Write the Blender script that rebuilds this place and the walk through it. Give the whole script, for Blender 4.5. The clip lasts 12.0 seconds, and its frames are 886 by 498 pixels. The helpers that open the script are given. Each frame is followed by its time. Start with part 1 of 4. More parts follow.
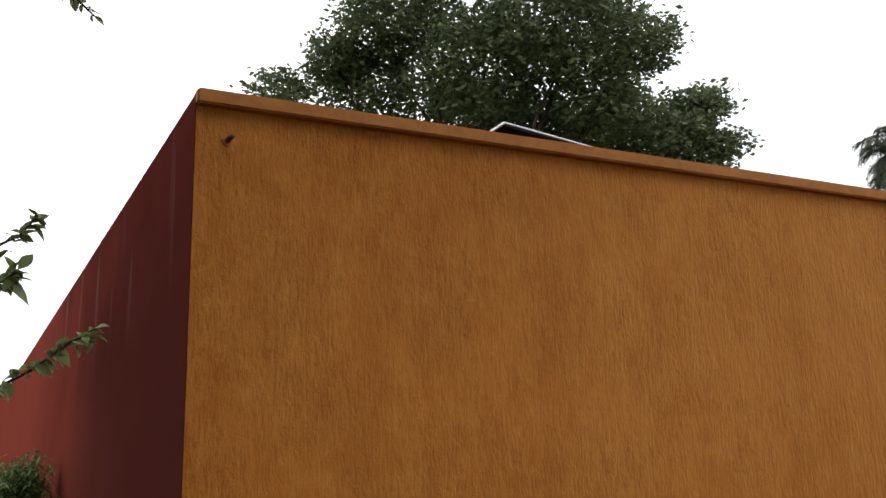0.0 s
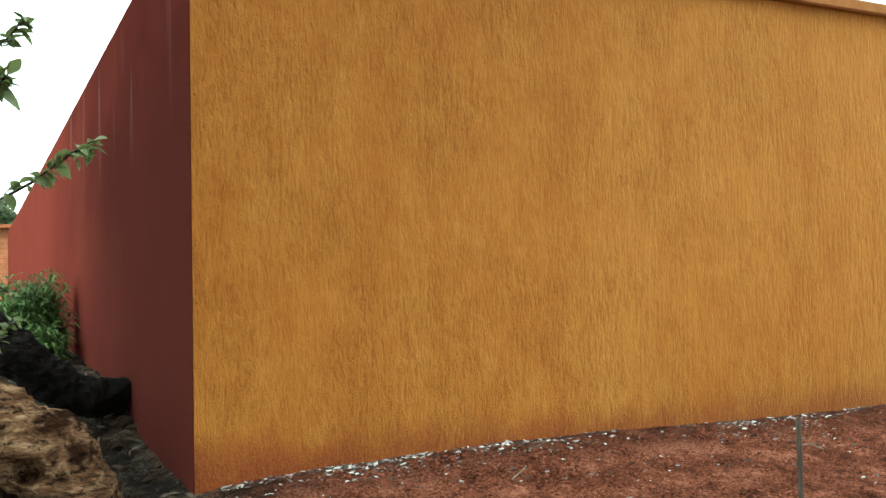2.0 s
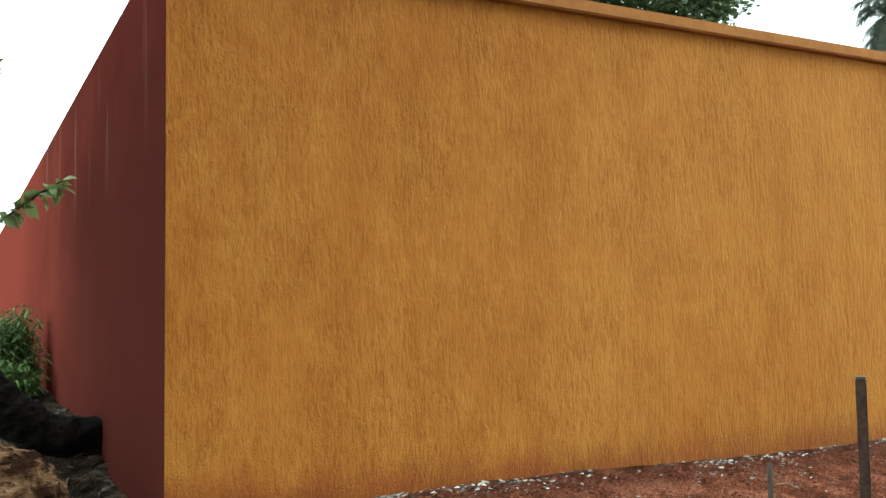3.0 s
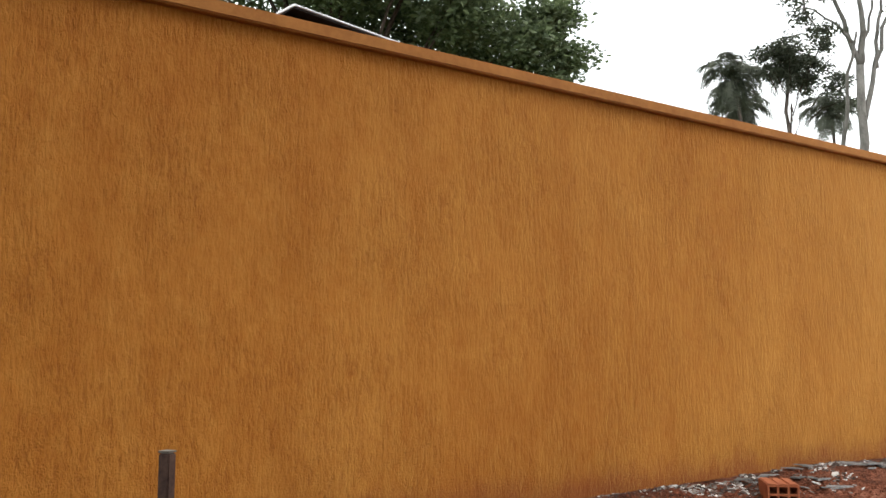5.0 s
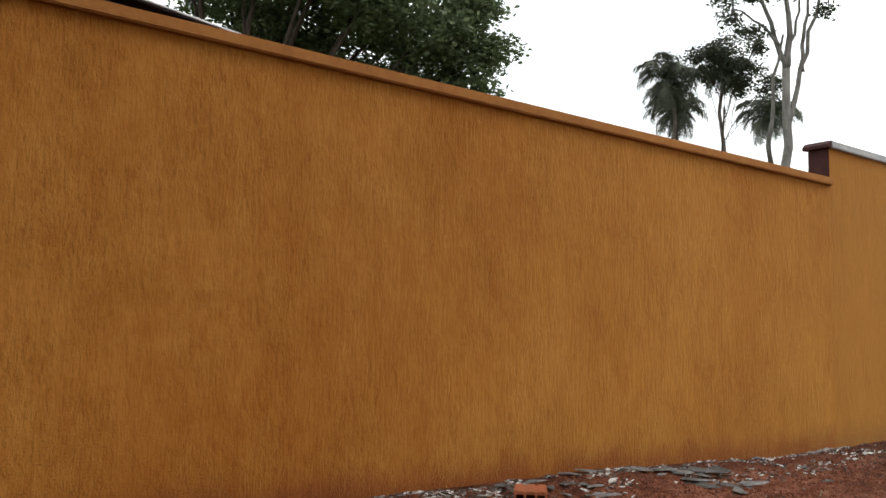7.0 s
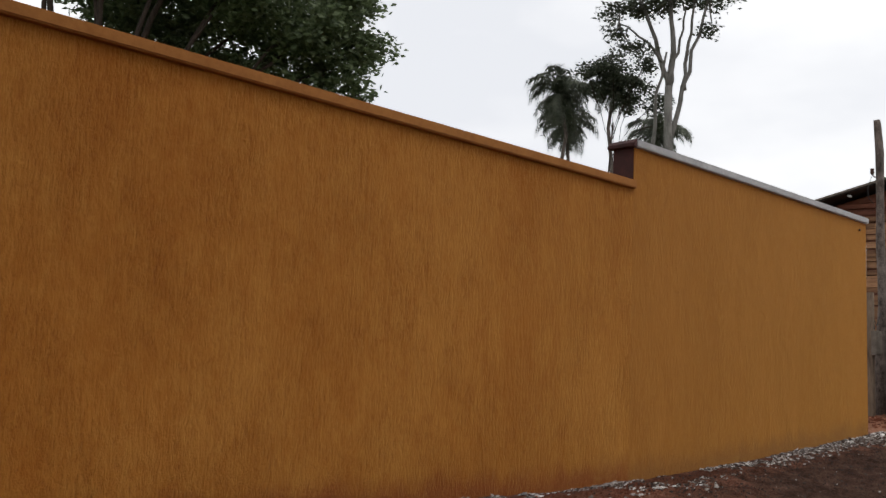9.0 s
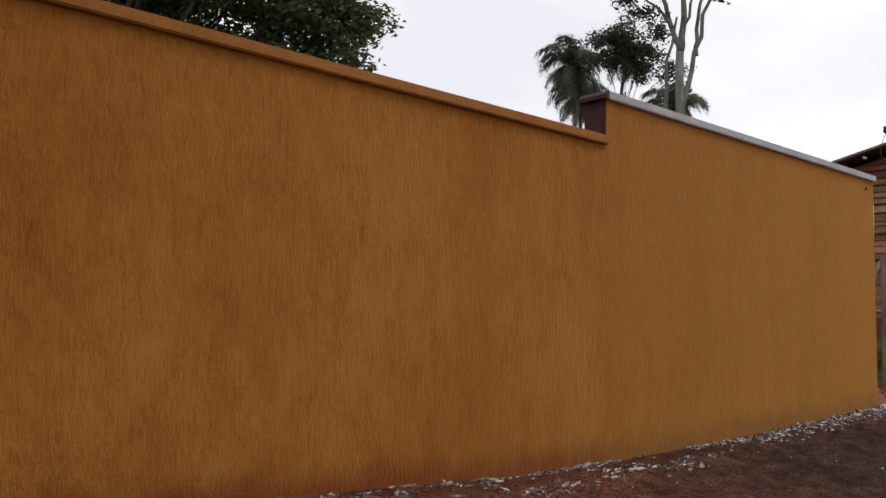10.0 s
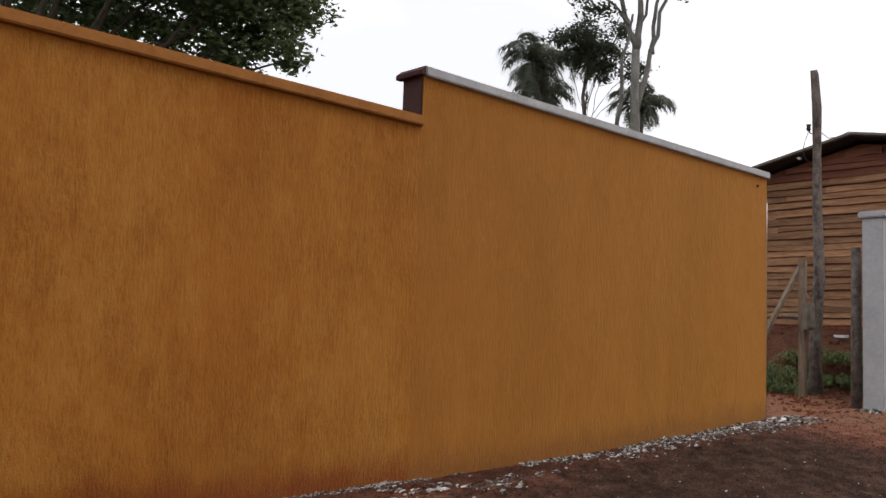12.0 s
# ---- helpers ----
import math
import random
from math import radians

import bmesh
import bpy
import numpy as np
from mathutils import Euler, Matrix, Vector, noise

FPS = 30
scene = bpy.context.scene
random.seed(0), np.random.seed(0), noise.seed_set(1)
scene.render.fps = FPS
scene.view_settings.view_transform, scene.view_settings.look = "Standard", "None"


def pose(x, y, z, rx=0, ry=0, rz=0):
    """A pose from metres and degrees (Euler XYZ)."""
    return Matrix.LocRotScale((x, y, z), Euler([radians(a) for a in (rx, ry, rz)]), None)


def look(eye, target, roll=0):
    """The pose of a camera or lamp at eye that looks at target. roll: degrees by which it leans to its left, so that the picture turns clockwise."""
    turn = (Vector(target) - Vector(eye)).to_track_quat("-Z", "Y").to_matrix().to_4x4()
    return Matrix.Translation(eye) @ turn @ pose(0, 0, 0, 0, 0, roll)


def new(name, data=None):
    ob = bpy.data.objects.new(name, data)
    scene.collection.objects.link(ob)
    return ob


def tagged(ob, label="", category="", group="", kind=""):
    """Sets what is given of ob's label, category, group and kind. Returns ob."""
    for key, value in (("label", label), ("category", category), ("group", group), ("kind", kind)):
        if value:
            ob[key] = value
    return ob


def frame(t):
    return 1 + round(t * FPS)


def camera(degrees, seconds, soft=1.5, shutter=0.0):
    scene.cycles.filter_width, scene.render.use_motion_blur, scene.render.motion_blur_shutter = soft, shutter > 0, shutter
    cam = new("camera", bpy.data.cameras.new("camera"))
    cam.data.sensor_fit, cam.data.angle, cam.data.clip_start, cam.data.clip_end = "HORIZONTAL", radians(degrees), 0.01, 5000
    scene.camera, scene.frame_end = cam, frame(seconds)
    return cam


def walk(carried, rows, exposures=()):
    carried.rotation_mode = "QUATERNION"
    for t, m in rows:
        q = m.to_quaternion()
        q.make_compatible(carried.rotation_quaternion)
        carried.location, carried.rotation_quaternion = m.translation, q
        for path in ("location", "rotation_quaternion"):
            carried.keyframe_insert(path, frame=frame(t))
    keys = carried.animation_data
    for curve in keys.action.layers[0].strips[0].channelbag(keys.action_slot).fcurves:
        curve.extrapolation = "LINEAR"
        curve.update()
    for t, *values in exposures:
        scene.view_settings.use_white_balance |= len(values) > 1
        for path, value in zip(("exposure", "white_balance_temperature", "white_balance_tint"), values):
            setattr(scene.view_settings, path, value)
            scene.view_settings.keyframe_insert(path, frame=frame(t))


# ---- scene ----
cam = camera(52.5, 12.0)
PATH = [
    (0, (-0.683, -3.685, 0.879), (0.189, -1.938, 1.311), -1.4),
    (0.5, (-0.676, -3.666, 0.879), (0.213, -1.898, 1.164), -1.5),
    (1, (-0.671, -3.654, 0.875), (0.219, -1.867, 1.003), -1.1),
    (1.5, (-0.641, -3.632, 0.852), (0.194, -1.816, 0.892), -0.7),
    (2, (-0.661, -3.649, 0.855), (0.211, -1.85, 0.906), -1.0),
    (2.5, (-0.666, -3.656, 0.872), (0.221, -1.866, 0.957), -0.9),
    (3, (-0.64, -3.65, 0.873), (0.271, -1.874, 0.999), -0.9),
    (3.5, (-0.648, -3.666, 0.877), (0.452, -2.0, 1.001), -0.7),
    (3.7, (-0.622, -3.658, 0.875), (0.513, -2.017, 0.999), -0.8),
    (5.3, (0.038, -3.798, 0.88), (1.18, -2.172, 1.106), 0.4),
    (5.5, (0.143, -3.839, 0.891), (1.262, -2.196, 1.11), 0.5),
    (6, (0.505, -3.867, 0.879), (1.793, -2.349, 1.08), -0.8),
    (6.5, (0.829, -4.036, 0.862), (2.051, -2.468, 1.08), 0.9),
    (8.5, (2.341, -4.215, 0.94), (3.645, -2.709, 1.128), 3.3),
    (9, (2.749, -4.133, 0.928), (4.12, -2.696, 1.163), 2.5),
    (9.5, (3.097, -4.075, 0.908), (4.478, -2.641, 1.105), 1.4),
    (10, (3.496, -4.069, 0.909), (4.833, -2.594, 1.097), 1.3),
    (10.5, (3.9, -4.112, 0.885), (5.189, -2.593, 1.065), 1.0),
    (11, (4.285, -4.14, 0.904), (5.497, -2.558, 1.071), 2.1),
    (11.5, (4.651, -4.32, 0.95), (5.92, -2.786, 1.138), 2.3),
    (12, (4.909, -4.419, 0.961), (6.267, -2.963, 1.15), 2.2),
]
EXPOSURE = [(0, -0.06, 6500, 11), (0.3, -0.38, 6500, 16), (0.5, -0.42, 6500, 19), (0.9, 0.09, 6500, 8), (1.2, 0.37, 6500, 3), (1.5, 0.72, 6100, -8), (2, 0.99, 5900, -12), (2.5, 1.03, 5850, -16), (3, 0.88, 5900, -11), (3.5, 0.79, 6150, -7), (5.3, 0.36, 6500, 7), (6, 0.12, 6500, 5), (6.5, 0.02, 6500, 5), (8.5, -0.5, 6500, 10), (9, -0.69, 6500, 10), (9.5, -0.83, 6500, 10), (10, -0.66, 6500, 12), (11, -0.34, 6500, 12), (12, -0.48, 6500, 12)]
walk(cam, [(t, look(eye, target, roll)) for t, eye, target, roll in PATH], EXPOSURE)

# world and light: bright overcast sky, wide soft sun
SUN_EL, SUN_AZ = radians(58), radians(150)
world = bpy.data.worlds.new("overcast_sky")
scene.world = world
world.use_nodes = True
wn, wl = world.node_tree.nodes, world.node_tree.links
wn.clear()
w_out = wn.new("ShaderNodeOutputWorld")
w_bg = wn.new("ShaderNodeBackground")
w_sky = wn.new("ShaderNodeTexSky")
w_sky.sky_type = "NISHITA"
w_sky.sun_disc = False
w_sky.sun_elevation, w_sky.sun_rotation = SUN_EL, SUN_AZ
w_sky.air_density, w_sky.dust_density = 1.0, 4.0
w_co = wn.new("ShaderNodeTexCoord")
w_map = wn.new("ShaderNodeMapping")
w_map.inputs["Scale"].default_value = (1.0, 1.0, 2.4)
w_noise = wn.new("ShaderNodeTexNoise")
w_noise.inputs["Scale"].default_value = 2.3
w_noise.inputs["Detail"].default_value = 5.0
w_noise.inputs["Roughness"].default_value = 0.5
w_ramp = wn.new("ShaderNodeValToRGB")
w_ramp.color_ramp.elements[0].position = 0.34
w_ramp.color_ramp.elements[0].color = (15.0, 15.3, 16.0, 1)
w_ramp.color_ramp.elements[1].position = 0.6
w_ramp.color_ramp.elements[1].color = (19.4, 19.4, 19.4, 1)
w_mix = wn.new("ShaderNodeMix")
w_mix.data_type = "RGBA"
w_mix.inputs[0].default_value = 0.88
wl.new(w_co.outputs["Generated"], w_map.inputs["Vector"])
wl.new(w_map.outputs["Vector"], w_noise.inputs["Vector"])
wl.new(w_noise.outputs["Fac"], w_ramp.inputs["Fac"])
wl.new(w_sky.outputs["Color"], w_mix.inputs[6])
wl.new(w_ramp.outputs["Color"], w_mix.inputs[7])
wl.new(w_mix.outputs[2], w_bg.inputs["Color"])
w_bg.inputs["Strength"].default_value = 0.1
wl.new(w_bg.outputs["Background"], w_out.inputs["Surface"])

sun = new("sun", bpy.data.lights.new("sun", "SUN"))
sun.data.energy, sun.data.angle, sun.data.color = 0.9, radians(25), (1.0, 0.96, 0.9)
sun.matrix_world = look((8 + 20 * math.sin(SUN_AZ), 20 * math.cos(SUN_AZ), 32), (8, 0, 0))


# ---- materials ----
def ramp(nt, fac, stops):
    r = nt.nodes.new("ShaderNodeValToRGB")
    els = r.color_ramp.elements
    while len(els) < len(stops):
        els.new(0.5)
    for e, (p, c) in zip(els, stops):
        e.position, e.color = p, (*c, 1) if len(c) == 3 else c
    nt.links.new(fac, r.inputs["Fac"])
    return r.outputs["Color"]


def noise_tex(nt, scale, detail=4.0, rough=0.55, stretch=None, offset=0.0):
    co = nt.nodes.new("ShaderNodeTexCoord")
    n = nt.nodes.new("ShaderNodeTexNoise")
    n.inputs["Scale"].default_value = scale
    n.inputs["Detail"].default_value = detail
    n.inputs["Roughness"].default_value = rough
    m = nt.nodes.new("ShaderNodeMapping")
    m.inputs["Location"].default_value = (offset, offset * 0.7, offset * 0.3)
    if stretch:
        m.inputs["Scale"].default_value = stretch
    nt.links.new(co.outputs["Object"], m.inputs["Vector"])
    nt.links.new(m.outputs["Vector"], n.inputs["Vector"])
    return n.outputs["Fac"]


def mix(nt, fac, a, b, mode="MIX"):
    m = nt.nodes.new("ShaderNodeMix")
    m.data_type, m.blend_type = "RGBA", mode
    for socket, v in ((m.inputs[0], fac), (m.inputs[6], a), (m.inputs[7], b)):
        if isinstance(v, (int, float)):
            socket.default_value = v
        elif isinstance(v, tuple):
            socket.default_value = (*v, 1)
        else:
            nt.links.new(v, socket)
    return m.outputs[2]


def arith(nt, op, a, b=0.0, c=0.0):
    m = nt.nodes.new("ShaderNodeMath")
    m.operation = op
    for i, v in enumerate((a, b, c)):
        if isinstance(v, (int, float)):
            m.inputs[i].default_value = v
        else:
            nt.links.new(v, m.inputs[i])
    return m.outputs[0]


def span(nt, value, lo, hi):
    m = nt.nodes.new("ShaderNodeMapRange")
    m.interpolation_type = "SMOOTHSTEP"
    nt.links.new(value, m.inputs["Value"])
    m.inputs["From Min"].default_value, m.inputs["From Max"].default_value = lo, hi
    return m.outputs["Result"]


def xyz(nt):
    co = nt.nodes.new("ShaderNodeTexCoord")
    s = nt.nodes.new("ShaderNodeSeparateXYZ")
    nt.links.new(co.outputs["Object"], s.inputs[0])
    return s.outputs


def material(name, rough=0.85, metallic=0.0, spec=0.3):
    m = bpy.data.materials.new(name)
    m.use_nodes = True
    b = m.node_tree.nodes["Principled BSDF"]
    b.inputs["Roughness"].default_value = rough
    b.inputs["Metallic"].default_value = metallic
    b.inputs["Specular IOR Level"].default_value = spec
    return m, m.node_tree, b


def bump(nt, b, height, strength, dist):
    n = nt.nodes.new("ShaderNodeBump")
    n.inputs["Strength"].default_value = strength
    n.inputs["Distance"].default_value = dist
    nt.links.new(height, n.inputs["Height"])
    nt.links.new(n.outputs["Normal"], b.inputs["Normal"])


def simple(name, dark, light, scale=8.0, rough=0.85, spec=0.3, metallic=0.0, stretch=None, bumps=0.3, dist=0.004, vary=0.0):
    """A material of two tones mixed by a coarse and a fine noise, with relief; vary: tone by object."""
    m, nt, b = material(name, rough, metallic, spec)
    coarse = noise_tex(nt, scale, 5, 0.6, stretch)
    fine = noise_tex(nt, scale * 7, 3, 0.6, stretch, 3.1)
    f = arith(nt, "MULTIPLY_ADD", fine, 0.4, arith(nt, "MULTIPLY", coarse, 0.6))
    col = ramp(nt, f, [(0.36, dark), (0.62, light)])
    if vary:
        info = nt.nodes.new("ShaderNodeObjectInfo")
        v = arith(nt, "MULTIPLY_ADD", info.outputs["Random"], vary, 1 - vary / 2)
        hsv = nt.nodes.new("ShaderNodeHueSaturation")
        nt.links.new(v, hsv.inputs["Value"])
        nt.links.new(col, hsv.inputs["Color"])
        col = hsv.outputs["Color"]
    nt.links.new(col, b.inputs["Base Color"])
    bump(nt, b, f, bumps, dist)
    return m


def plaster(name, deep, mid, light, splash, groove):
    """Scratched render paint: short vertical scratches, blotches and a belt of splashed earth along the foot."""
    m, nt, b = material(name, 0.8, 0.0, 0.18)
    b.inputs["Sheen Weight"].default_value = 0.35
    b.inputs["Sheen Roughness"].default_value = 0.45
    b.inputs["Sheen Tint"].default_value = (0.97, 0.68, 0.17, 1)
    s = xyz(nt)
    scratch = noise_tex(nt, 1.0, 3, 0.6, (44, 44, 8))
    stroke = noise_tex(nt, 1.0, 2, 0.55, (36, 36, 7), 14.0)
    fine = noise_tex(nt, 1.0, 3, 0.65, (88, 88, 36), 5.0)
    pits = noise_tex(nt, 120, 2, 0.6, None, 2.0)
    blotch = noise_tex(nt, 0.9, 4, 0.55, (1, 1, 0.55), 1.7)
    patchy = noise_tex(nt, 7.0, 4, 0.6, (1, 1, 0.5), 6.1)
    mottle = noise_tex(nt, 20.0, 3, 0.6, (1, 1, 0.7), 4.3)
    stain = noise_tex(nt, 1.0, 4, 0.6, (2.6, 2.6, 0.5), 7.7)
    drift = noise_tex(nt, 2.6, 4, 0.6, (1, 1, 0.6), 11.0)
    dim = (deep[0] * 0.55, deep[1] * 0.42, deep[2] * 0.3)
    h = arith(nt, "ADD", arith(nt, "MULTIPLY", scratch, 0.5), arith(nt, "MULTIPLY", fine, 0.5))
    tone = arith(nt, "MULTIPLY_ADD", mottle, 0.25, arith(nt, "MULTIPLY_ADD", patchy, 0.3, arith(nt, "MULTIPLY", blotch, 0.45)))
    col = ramp(nt, tone, [(0.33, deep), (0.5, mid), (0.67, light)])
    col = mix(nt, arith(nt, "MULTIPLY", span(nt, stain, 0.46, 0.7), 0.35), col, deep)
    groove_at = arith(nt, "MULTIPLY_ADD", span(nt, drift, 0.36, 0.62), groove * 0.5, groove * 0.25)
    # scratch hollows are darkened in colour to stand for the shade in them
    groove_h = arith(nt, "MULTIPLY_ADD", patchy, 0.12, h)
    col = mix(nt, arith(nt, "MULTIPLY", span(nt, groove_h, 0.58, 0.44), groove_at), col, dim)
    col = mix(nt, arith(nt, "MULTIPLY", span(nt, stroke, 0.43, 0.33), arith(nt, "MULTIPLY", groove_at, 0.45)), col, dim)
    low = span(nt, arith(nt, "MULTIPLY_ADD", patchy, 0.5, s[2]), 1.0, 0.2)
    # pit hollows near the foot get the same painted shade
    pit_shade = span(nt, arith(nt, "MULTIPLY_ADD", fine, 0.4, arith(nt, "MULTIPLY", pits, 0.6)), 0.5, 0.38)
    col = mix(nt, arith(nt, "MULTIPLY", arith(nt, "MULTIPLY", pit_shade, low), groove * 0.8), col, dim)
    belt_n = noise_tex(nt, 4.5, 6, 0.6, (1, 1, 0.6), 9.0)
    grain = noise_tex(nt, 60, 4, 0.7, None, 3.0)
    lift = arith(nt, "MULTIPLY", span(nt, s[0], 8.2, 15.5), 0.28)
    reach = arith(nt, "SUBTRACT", arith(nt, "MULTIPLY_ADD", belt_n, -0.34, s[2]), lift)
    reach = arith(nt, "MULTIPLY_ADD", grain, -0.1, reach)
    speck = arith(nt, "MULTIPLY_ADD", span(nt, grain, 0.4, 0.6), 0.2, 0.8)
    col = mix(nt, arith(nt, "MULTIPLY", span(nt, reach, 0.025, -0.2), speck), col, splash)
    nt.links.new(col, b.inputs["Base Color"])
    relief = arith(nt, "MULTIPLY_ADD", pits, arith(nt, "MULTIPLY_ADD", low, 0.35, 0.15), h)
    relief = arith(nt, "MULTIPLY", relief, arith(nt, "MULTIPLY_ADD", span(nt, drift, 0.34, 0.64), 0.4, 0.6))
    bump(nt, b, relief, 1.0, 0.053 * groove)
    return m


M_ORANGE = plaster("orange_scratched_plaster", (0.295, 0.09, 0.008), (0.37, 0.139, 0.02), (0.435, 0.186, 0.034), (0.19, 0.037, 0.008), 0.44)
M_ORANGE2 = plaster("orange_smooth_plaster", (0.285, 0.102, 0.013), (0.33, 0.124, 0.018), (0.37, 0.143, 0.025), (0.21, 0.075, 0.018), 0.26)
M_COPE = simple("orange_coping_paint", (0.27, 0.1, 0.018), (0.35, 0.142, 0.03), 5, 0.8, bumps=0.4, dist=0.006)
M_CONCRETE = simple("light_concrete_coping", (0.33, 0.33, 0.34), (0.48, 0.48, 0.48), 6, 0.85, bumps=0.5, dist=0.006)
M_MAROON = simple("maroon_paint", (0.032, 0.01, 0.009), (0.06, 0.017, 0.014), 7, 0.75, bumps=0.4)


def red_side():
    m, nt, b = material("weathered_red_paint", 1.0, 0.0, 0.0)
    s = xyz(nt)
    blotch = noise_tex(nt, 0.7, 5, 0.55, (1, 0.5, 1))
    grain = noise_tex(nt, 60, 3, 0.6)
    col = ramp(nt, blotch, [(0.3, (0.088, 0.02, 0.015)), (0.55, (0.128, 0.029, 0.021)), (0.75, (0.16, 0.038, 0.027))])
    # ragged darker patch near the corner and chalky drips from the top
    ragged = arith(nt, "MULTIPLY_ADD", blotch, 1.2, s[1])
    patch = arith(nt, "MULTIPLY", span(nt, ragged, -1.2, 0.8), span(nt, ragged, 6.5, 2.6))
    patch = arith(nt, "MULTIPLY", patch, span(nt, arith(nt, "MULTIPLY_ADD", blotch, 0.7, s[2]), 2.6, 1.7))
    col = mix(nt, arith(nt, "MULTIPLY", patch, 0.62), col, (0.05, 0.015, 0.012))
    # paler red further along the wall
    far_paler = span(nt, arith(nt, "MULTIPLY_ADD", blotch, 3.0, s[1]), 4.5, 11.0)
    col = mix(nt, arith(nt, "MULTIPLY", far_paler, 0.8), col, (0.25, 0.052, 0.036))
    drip = noise_tex(nt, 1.0, 3, 0.5, (1, 3.4, 0.5), 9.0)
    high = span(nt, arith(nt, "MULTIPLY_ADD", blotch, 0.8, s[2]), 1.75, 2.7)
    col = mix(nt, arith(nt, "MULTIPLY", arith(nt, "MULTIPLY", span(nt, drip, 0.58, 0.74), arith(nt, "MULTIPLY", high, span(nt, s[1], 9.0, 4.0))), 0.36), col, (0.34, 0.24, 0.22))
    mould = noise_tex(nt, 1.0, 4, 0.6, (1, 1.4, 0.8), 12.0)
    col = mix(nt, arith(nt, "MULTIPLY", arith(nt, "MULTIPLY", span(nt, mould, 0.5, 0.75), high), 0.3), col, (0.045, 0.028, 0.028))
    nt.links.new(col, b.inputs["Base Color"])
    bump(nt, b, grain, 0.35, 0.004)
    return m


M_RED = red_side()


def soil():
    m, nt, b = material("red_soil", 0.95, 0.0, 0.08)
    s = xyz(nt)
    big = noise_tex(nt, 0.8, 5, 0.6)
    mid_ = noise_tex(nt, 6, 6, 0.65, None, 2.0)
    fine = noise_tex(nt, 80, 4, 0.75, None, 4.0)
    f = arith(nt, "MULTIPLY_ADD", fine, 0.55, arith(nt, "MULTIPLY", mid_, 0.45))
    red = ramp(nt, f, [(0.4, (0.025, 0.008, 0.004)), (0.47, (0.135, 0.042, 0.021)), (0.53, (0.27, 0.093, 0.051)), (0.61, (0.5, 0.215, 0.135))])
    dark = ramp(nt, f, [(0.36, (0.014, 0.01, 0.008)), (0.5, (0.056, 0.037, 0.027)), (0.66, (0.17, 0.12, 0.095))])
    dry = span(nt, arith(nt, "MULTIPLY_ADD", big, 2.0, s[0]), 5.2, 7.2)
    red = mix(nt, arith(nt, "MULTIPLY", dry, 0.6), red, ramp(nt, f, [(0.36, (0.09, 0.035, 0.022)), (0.5, (0.33, 0.135, 0.085)), (0.66, (0.5, 0.25, 0.17))]))
    # gravelly drive on the side of the gate, leaf mould beside the red wall
    gravel = span(nt, arith(nt, "MULTIPLY_ADD", big, 4.5, s[0]), 9.8, 12.2)
    strip = span(nt, arith(nt, "MULTIPLY_ADD", mid_, 0.5, s[1]), 0.35, -0.35)
    gate = span(nt, arith(nt, "MULTIPLY_ADD", big, 2.0, arith(nt, "MULTIPLY_ADD", s[1], 0.35, s[0])), 14.6, 13.3)
    col = mix(nt, arith(nt, "MULTIPLY", arith(nt, "MULTIPLY", gravel, strip), arith(nt, "MULTIPLY", gate, 0.85)), red, dark)
    pale = span(nt, arith(nt, "MULTIPLY_ADD", big, 2.0, arith(nt, "MULTIPLY_ADD", s[1], 0.5, s[0])), 13.8, 15.0)
    col = mix(nt, arith(nt, "MULTIPLY", arith(nt, "MULTIPLY", pale, 0.8), span(nt, f, 0.34, 0.5)), col, (0.36, 0.175, 0.105))
    # earth bank: the shade lying on it is put into a darker soil colour
    bank = span(nt, arith(nt, "MULTIPLY_ADD", mid_, 1.0, s[0]), 17.6, 18.4)
    col = mix(nt, arith(nt, "MULTIPLY", bank, 0.8), col, ramp(nt, f, [(0.38, (0.03, 0.013, 0.009)), (0.6, (0.15, 0.065, 0.04))]))
    # darker soil close to the wall foot, fading out towards the path
    foot_dark = arith(nt, "MULTIPLY", span(nt, arith(nt, "MULTIPLY_ADD", mid_, 0.6, s[1]), -0.05, 0.18), span(nt, s[0], 13.9, 13.4))
    col = mix(nt, arith(nt, "MULTIPLY", foot_dark, 0.5), col, (0.03, 0.012, 0.007))
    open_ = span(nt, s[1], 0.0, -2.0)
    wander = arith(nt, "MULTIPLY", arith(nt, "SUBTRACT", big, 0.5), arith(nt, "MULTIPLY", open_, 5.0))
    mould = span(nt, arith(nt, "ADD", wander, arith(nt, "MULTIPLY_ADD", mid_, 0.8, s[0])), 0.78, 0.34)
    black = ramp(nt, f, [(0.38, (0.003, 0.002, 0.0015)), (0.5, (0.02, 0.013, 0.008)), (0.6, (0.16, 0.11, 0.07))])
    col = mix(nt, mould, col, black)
    green = noise_tex(nt, 0.35, 5, 0.6, None, 8.0)
    far = span(nt, arith(nt, "MULTIPLY_ADD", green, 8.0, s[1]), 8.5, 13.0)
    col = mix(nt, far, col, (0.06, 0.09, 0.025))
    nt.links.new(col, b.inputs["Base Color"])
    bump(nt, b, f, 1.0, 0.075)
    return m


M_SOIL = soil()


